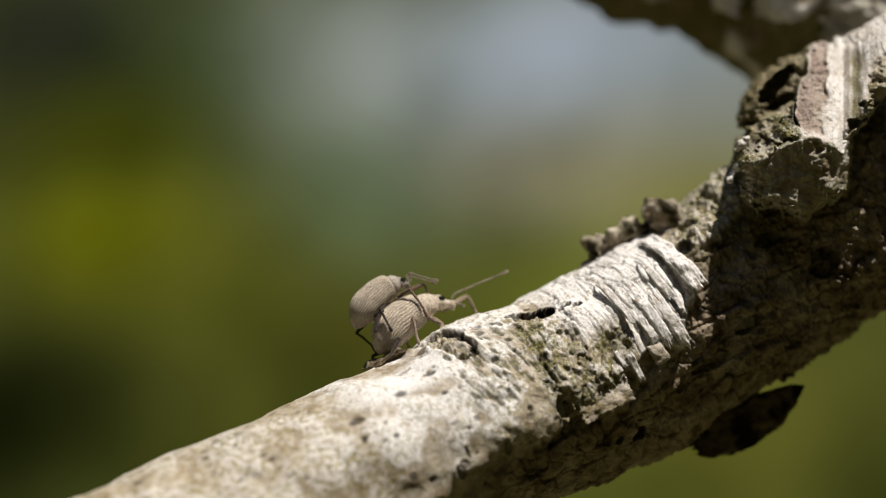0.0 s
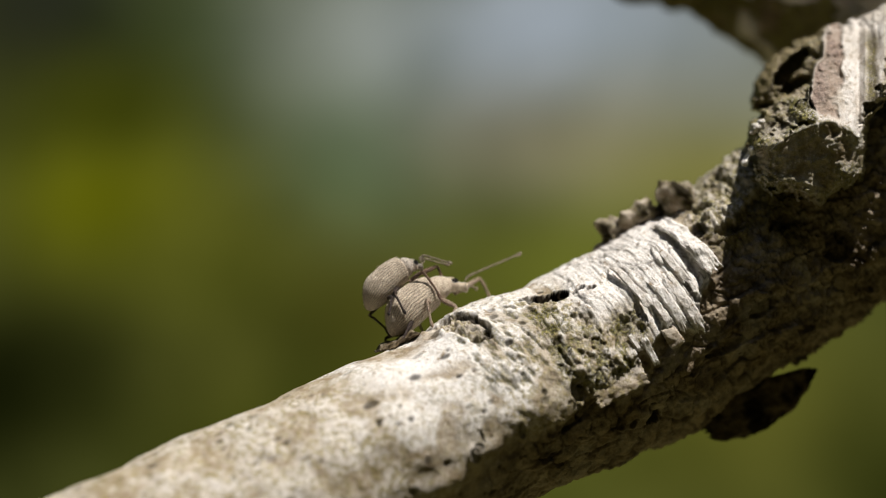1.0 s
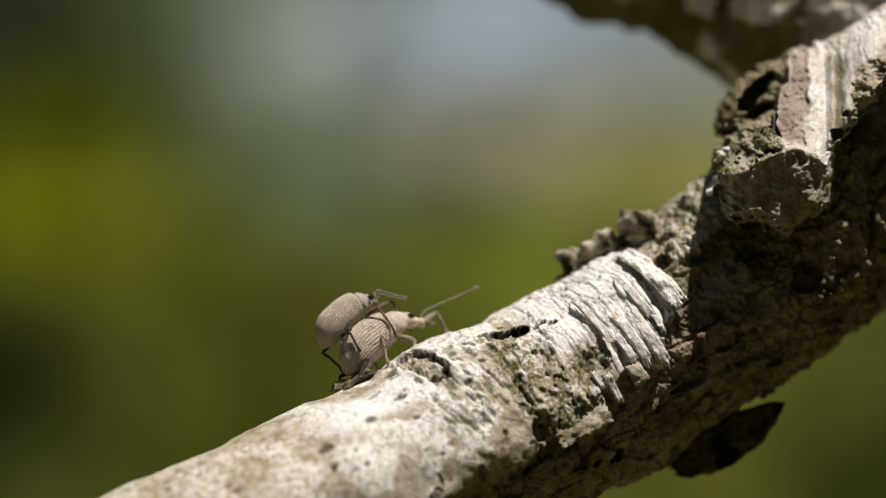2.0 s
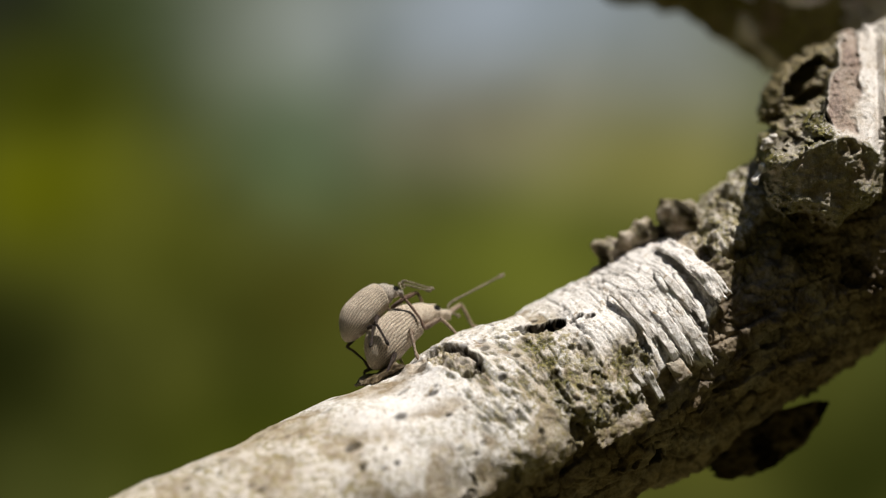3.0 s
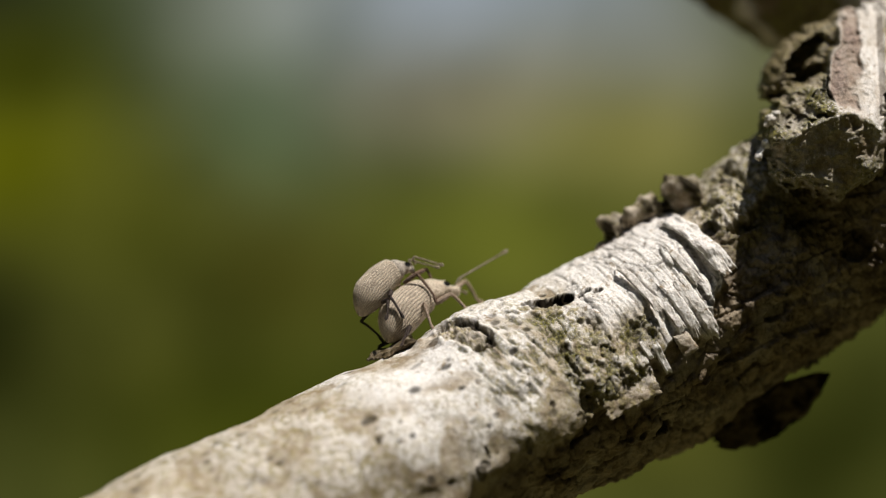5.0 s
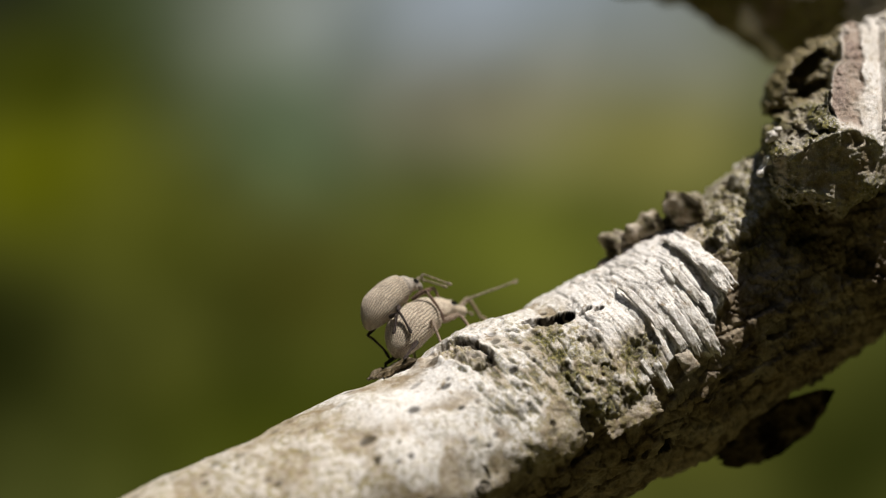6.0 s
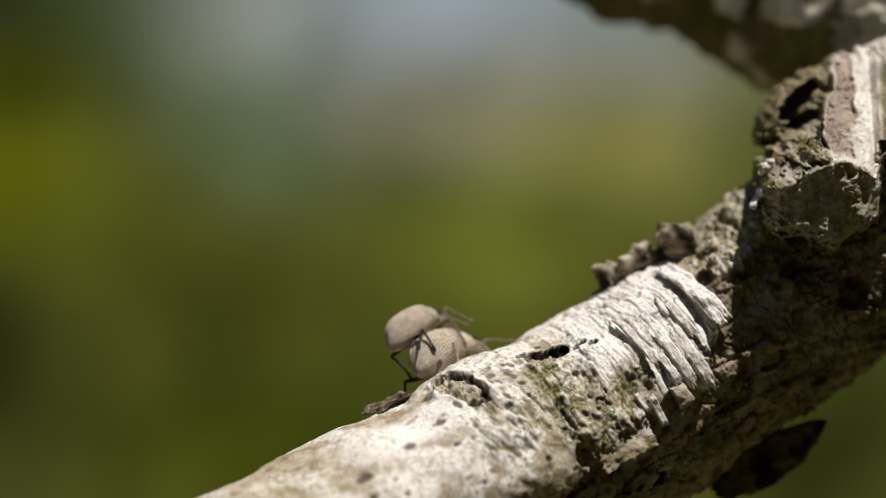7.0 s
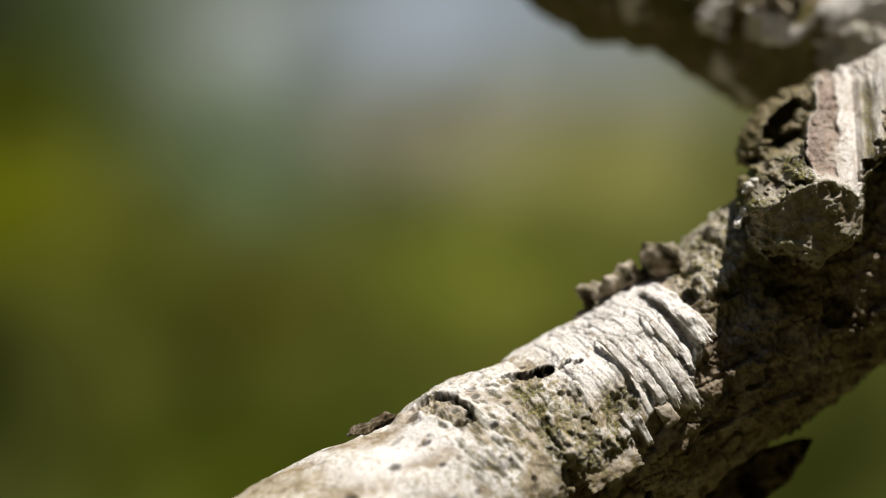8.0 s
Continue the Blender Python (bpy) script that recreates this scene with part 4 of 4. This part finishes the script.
UPPER_LEGS = [
    ("front_leg", (1.6, -0.5, 0.25), (2.35, -1.25, 0.12), (2.05, -1.40, -1.55), (1.8, -1.3, -2.15), False),
    ("front_leg", (2.6, 0.4, 0.1), (4.0, 0.6, -0.40), (3.5, 0.6, -1.50), (3.1, 0.6, -2.0), False),
    ("middle_leg", (0.4, -0.8, 0.55), (-0.3, -1.60, 0.50), (-0.75, -1.95, -0.65), (-0.85, -1.9, -1.10), True),
    ("middle_leg", (0.9, 0.75, 0.8), (1.8, 1.3, 0.6), (2.3, 1.3, -0.6), (2.4, 1.2, -1.15), False),
    ("hind_leg", (-0.6, -0.8, 0.5), (-0.5, -1.55, 0.45), (-1.35, -1.75, -0.10), (-1.75, -1.7, -0.30), True),
    ("hind_leg", (-1.1, 0.5, 0.6), (-2.1, 0.35, 0.60), (-1.95, 0.3, -0.78), (-2.1, 0.3, -1.5), True)]
LOWER_HORN = [(4.35, -0.25, 0.40), (4.7, -0.40, 0.48), (5.6, -0.55, 0.28), (6.8, -0.75, -0.02), (7.9, -0.88, -0.28), (8.37, -0.92, -0.40)]
FAR_HORN = [(4.25, 0.25, 0.40), (4.4, 0.50, 0.45), (4.6, 0.55, 0.25), (4.8, 0.50, -0.05), (4.95, 0.45, -0.35), (5.0, 0.40, -0.55)]
UPPER_HORN = [(3.25, 0.25, 0.45), (3.45, 0.35, 0.88), (3.70, 0.40, 0.55), (4.0, 0.38, 0.02), (4.40, 0.34, -0.65), (4.61, 0.32, -1.0)]


def flip(pts):
    return [(x, -y, z) for x, y, z in pts]


lower, lower_legs, lower_horns = weevil("pale grey-brown weevil standing on the branch, carrying another", 1.0, LOWER_LEGS, (FAR_HORN, LOWER_HORN), 3.35, 1.05, 1.26, 1.0, 0.14, 1.0, LIMB, SHELL)
upper, _, _ = weevil("smaller pale grey-brown weevil clinging on another's back", 0.87, UPPER_LEGS, (UPPER_HORN, flip(UPPER_HORN)), 3.6, 0.75, 1.14, 0.93, 0.22, 0.60, RED_LIMB, COLLAR)

# ---- ground and distance ----
def soil_material():
    m = Nodes("leaf litter", rough=0.95, spec=0.1)
    n = m.noise(0.02, 6, 0.65)
    m.colour(m.mix(m.ramp(n, 0.35, 0.65), (0.050, 0.044, 0.018), (0.085, 0.080, 0.030)))
    return m.mat


v = [(x * 400.0, y * 400.0, 0.0) for x, y in ((-1, -1), (1, -1), (1, 1), (-1, 1))]
tagged(mesh_object("ground", v, [(0, 1, 2, 3)], soil_material(), smooth=False), "green and brown woodland ground", "ground", kind="structure")

FAR = 6.0
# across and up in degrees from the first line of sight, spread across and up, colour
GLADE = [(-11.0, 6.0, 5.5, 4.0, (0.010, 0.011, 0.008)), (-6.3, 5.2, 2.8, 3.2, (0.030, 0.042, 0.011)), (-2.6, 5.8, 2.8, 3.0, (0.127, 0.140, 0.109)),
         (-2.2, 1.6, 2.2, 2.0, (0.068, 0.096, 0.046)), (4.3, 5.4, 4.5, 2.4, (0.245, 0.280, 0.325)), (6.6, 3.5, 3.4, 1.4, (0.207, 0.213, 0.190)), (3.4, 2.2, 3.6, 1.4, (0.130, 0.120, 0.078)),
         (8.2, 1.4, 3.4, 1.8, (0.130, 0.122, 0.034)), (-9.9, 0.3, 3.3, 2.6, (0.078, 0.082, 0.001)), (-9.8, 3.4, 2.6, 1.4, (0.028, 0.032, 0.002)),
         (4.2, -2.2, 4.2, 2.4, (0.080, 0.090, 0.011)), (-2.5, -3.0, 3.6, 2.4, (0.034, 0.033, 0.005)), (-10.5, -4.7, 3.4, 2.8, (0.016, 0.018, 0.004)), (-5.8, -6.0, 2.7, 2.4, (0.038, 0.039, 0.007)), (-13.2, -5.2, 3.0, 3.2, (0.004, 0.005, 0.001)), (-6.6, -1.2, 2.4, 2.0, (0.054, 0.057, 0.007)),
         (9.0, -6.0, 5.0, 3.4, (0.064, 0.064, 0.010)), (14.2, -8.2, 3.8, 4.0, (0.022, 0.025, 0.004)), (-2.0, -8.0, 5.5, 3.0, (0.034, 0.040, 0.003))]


def glade_material():
    m = Nodes("glowing glade", rough=1.0, spec=0.0)
    co = m.node("ShaderNodeTexCoord")
    sep = m.node("ShaderNodeSeparateXYZ")
    m.link(co.outputs["Object"], sep.inputs[0])
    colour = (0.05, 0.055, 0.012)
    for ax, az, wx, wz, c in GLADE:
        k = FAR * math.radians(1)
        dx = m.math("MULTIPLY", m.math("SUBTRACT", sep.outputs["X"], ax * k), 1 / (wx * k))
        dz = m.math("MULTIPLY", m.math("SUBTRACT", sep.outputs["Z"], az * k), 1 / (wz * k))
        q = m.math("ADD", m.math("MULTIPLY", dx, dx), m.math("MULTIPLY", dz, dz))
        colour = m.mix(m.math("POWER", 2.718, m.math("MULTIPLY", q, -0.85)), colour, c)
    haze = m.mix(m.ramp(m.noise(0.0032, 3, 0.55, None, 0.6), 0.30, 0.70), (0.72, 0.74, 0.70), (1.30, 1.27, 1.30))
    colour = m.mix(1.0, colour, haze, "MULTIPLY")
    # gives off its own light: the glade's brightness is painted, not lit
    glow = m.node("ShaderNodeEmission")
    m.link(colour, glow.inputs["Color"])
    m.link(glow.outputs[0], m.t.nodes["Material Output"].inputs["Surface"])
    return m.mat


def blocker_material():
    m = Nodes("dark green blocker", rough=0.9, spec=0.1)
    n = m.noise(0.004, 6, 0.7)
    m.colour(m.mix(m.ramp(n, 0.38, 0.62), (0.012, 0.014, 0.006), (0.050, 0.060, 0.016)))
    return m.mat


# unseen green wall behind and beside, open above, added to block low sky
ring = [(math.sin(a) * 8.5, -math.cos(a) * 8.5) for a in np.linspace(-2.30, 2.30, 40)]
v = [(x, y, 0.0) for x, y in ring] + [(x, y, 13.0 + 1.2 * math.sin(k * 1.7) + 0.8 * math.sin(k * 4.1)) for k, (x, y) in enumerate(ring)]
tagged(mesh_object("backdrop_blocker", v, [(k, k + 1, len(ring) + k + 1, len(ring) + k) for k in range(len(ring) - 1)], blocker_material()), "unseen dark green wall blocking the low sky", "backdrop", kind="structure")

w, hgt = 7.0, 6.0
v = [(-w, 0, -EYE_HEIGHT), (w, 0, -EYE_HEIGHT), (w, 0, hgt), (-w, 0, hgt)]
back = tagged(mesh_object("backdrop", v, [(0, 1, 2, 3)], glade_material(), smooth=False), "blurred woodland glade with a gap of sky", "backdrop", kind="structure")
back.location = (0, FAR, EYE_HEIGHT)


# ---- what moves ----
def stand(s, deg, turn=0.0, pitch=0.0, roll=0.0, lift=0.0, along=0.0):
    """A pose on the branch: x along it, z outwards, then turned."""
    p, n, ahead = on_branch(float(s), float(deg), float(lift))
    z = Vector(n).normalized()
    x = Vector(ahead)
    x = (x - z * x.dot(z)).normalized()
    y = z.cross(x)
    m = Matrix((x, y, z)).transposed().to_4x4()
    return Matrix.Translation(mm(*p)) @ m @ pose(0, 0, 0, roll, 0, 0) @ pose(0, 0, 0, 0, 0, turn) @ pose(0, 0, 0, 0, -pitch, 0)


# seconds, length, degrees round, turn to the far side, pitch
TRACK = [(0.0, -8.8, 101, 6, 19), (1.7, -8.8, 101, 6, 19), (2.8, -8.9, 101, 9, 20), (3.5, -8.85, 100, 10, 22), (4.7, -8.7, 102, 13, 21), (5.8, -8.65, 102, 15, 19), (6.0, -8.35, 102, 17, 18), (6.2, -7.6, 103, 19, 17),
         (6.5, -6.7, 106, 22, 16), (7.0, -6.1, 111, 26, 12), (7.25, -4.3, 119, 27, 8), (7.5, -1.5, 133, 24, 0), (7.7, 1.4, 144, 28, -3), (8.0, 5.5, 162, 28, 0)]


def motions():
    low_rows, up_rows = [], []
    for t, s, deg, turn, pitch in TRACK:
        m = stand(s, deg, turn, pitch, 0, 0.17)
        low_rows.append((t, m))
        up_rows.append((t, m @ Matrix.Translation(Vector((0.30, 0.35, 2.36)) * MM) @ pose(0, 0, 0, 0, 0, -12) @ pose(0, 0, 0, 0, -3, 0)))
    walk(lower, low_rows)
    walk(upper, up_rows)
    # the near front leg steps forward, then all legs stride as the pair walks off
    for k, leg in enumerate(lower_legs):
        back = 72 if k == 0 else 0
        rows = [(0.0, back), (1.7, back), (2.25, back * 0.4), (2.8, 0), (4.7, 0)]
        for n in range(13):
            t = 4.95 + n * 0.2
            rows.append((t, 13 * math.sin(math.pi * n / 2 + (0 if k in (0, 3, 4) else math.pi))))
        rows.append((8.0, 0))
        hip = leg.location.copy()
        walk(leg, [(t, Matrix.Translation(hip) @ pose(0, 0, 0, 0, a, 0)) for t, a in rows])
    # the long antenna sinks as the pair walks off
    horn = lower_horns[1]
    base = horn.location.copy()
    walk(horn, [(t, Matrix.Translation(base) @ pose(0, 0, 0, 0, a, 0)) for t, a in ((0.0, 5), (1.7, 5), (2.8, 3), (4.7, 0), (5.8, 5), (6.5, 12), (7.0, 18), (8.0, 18))])


motions()
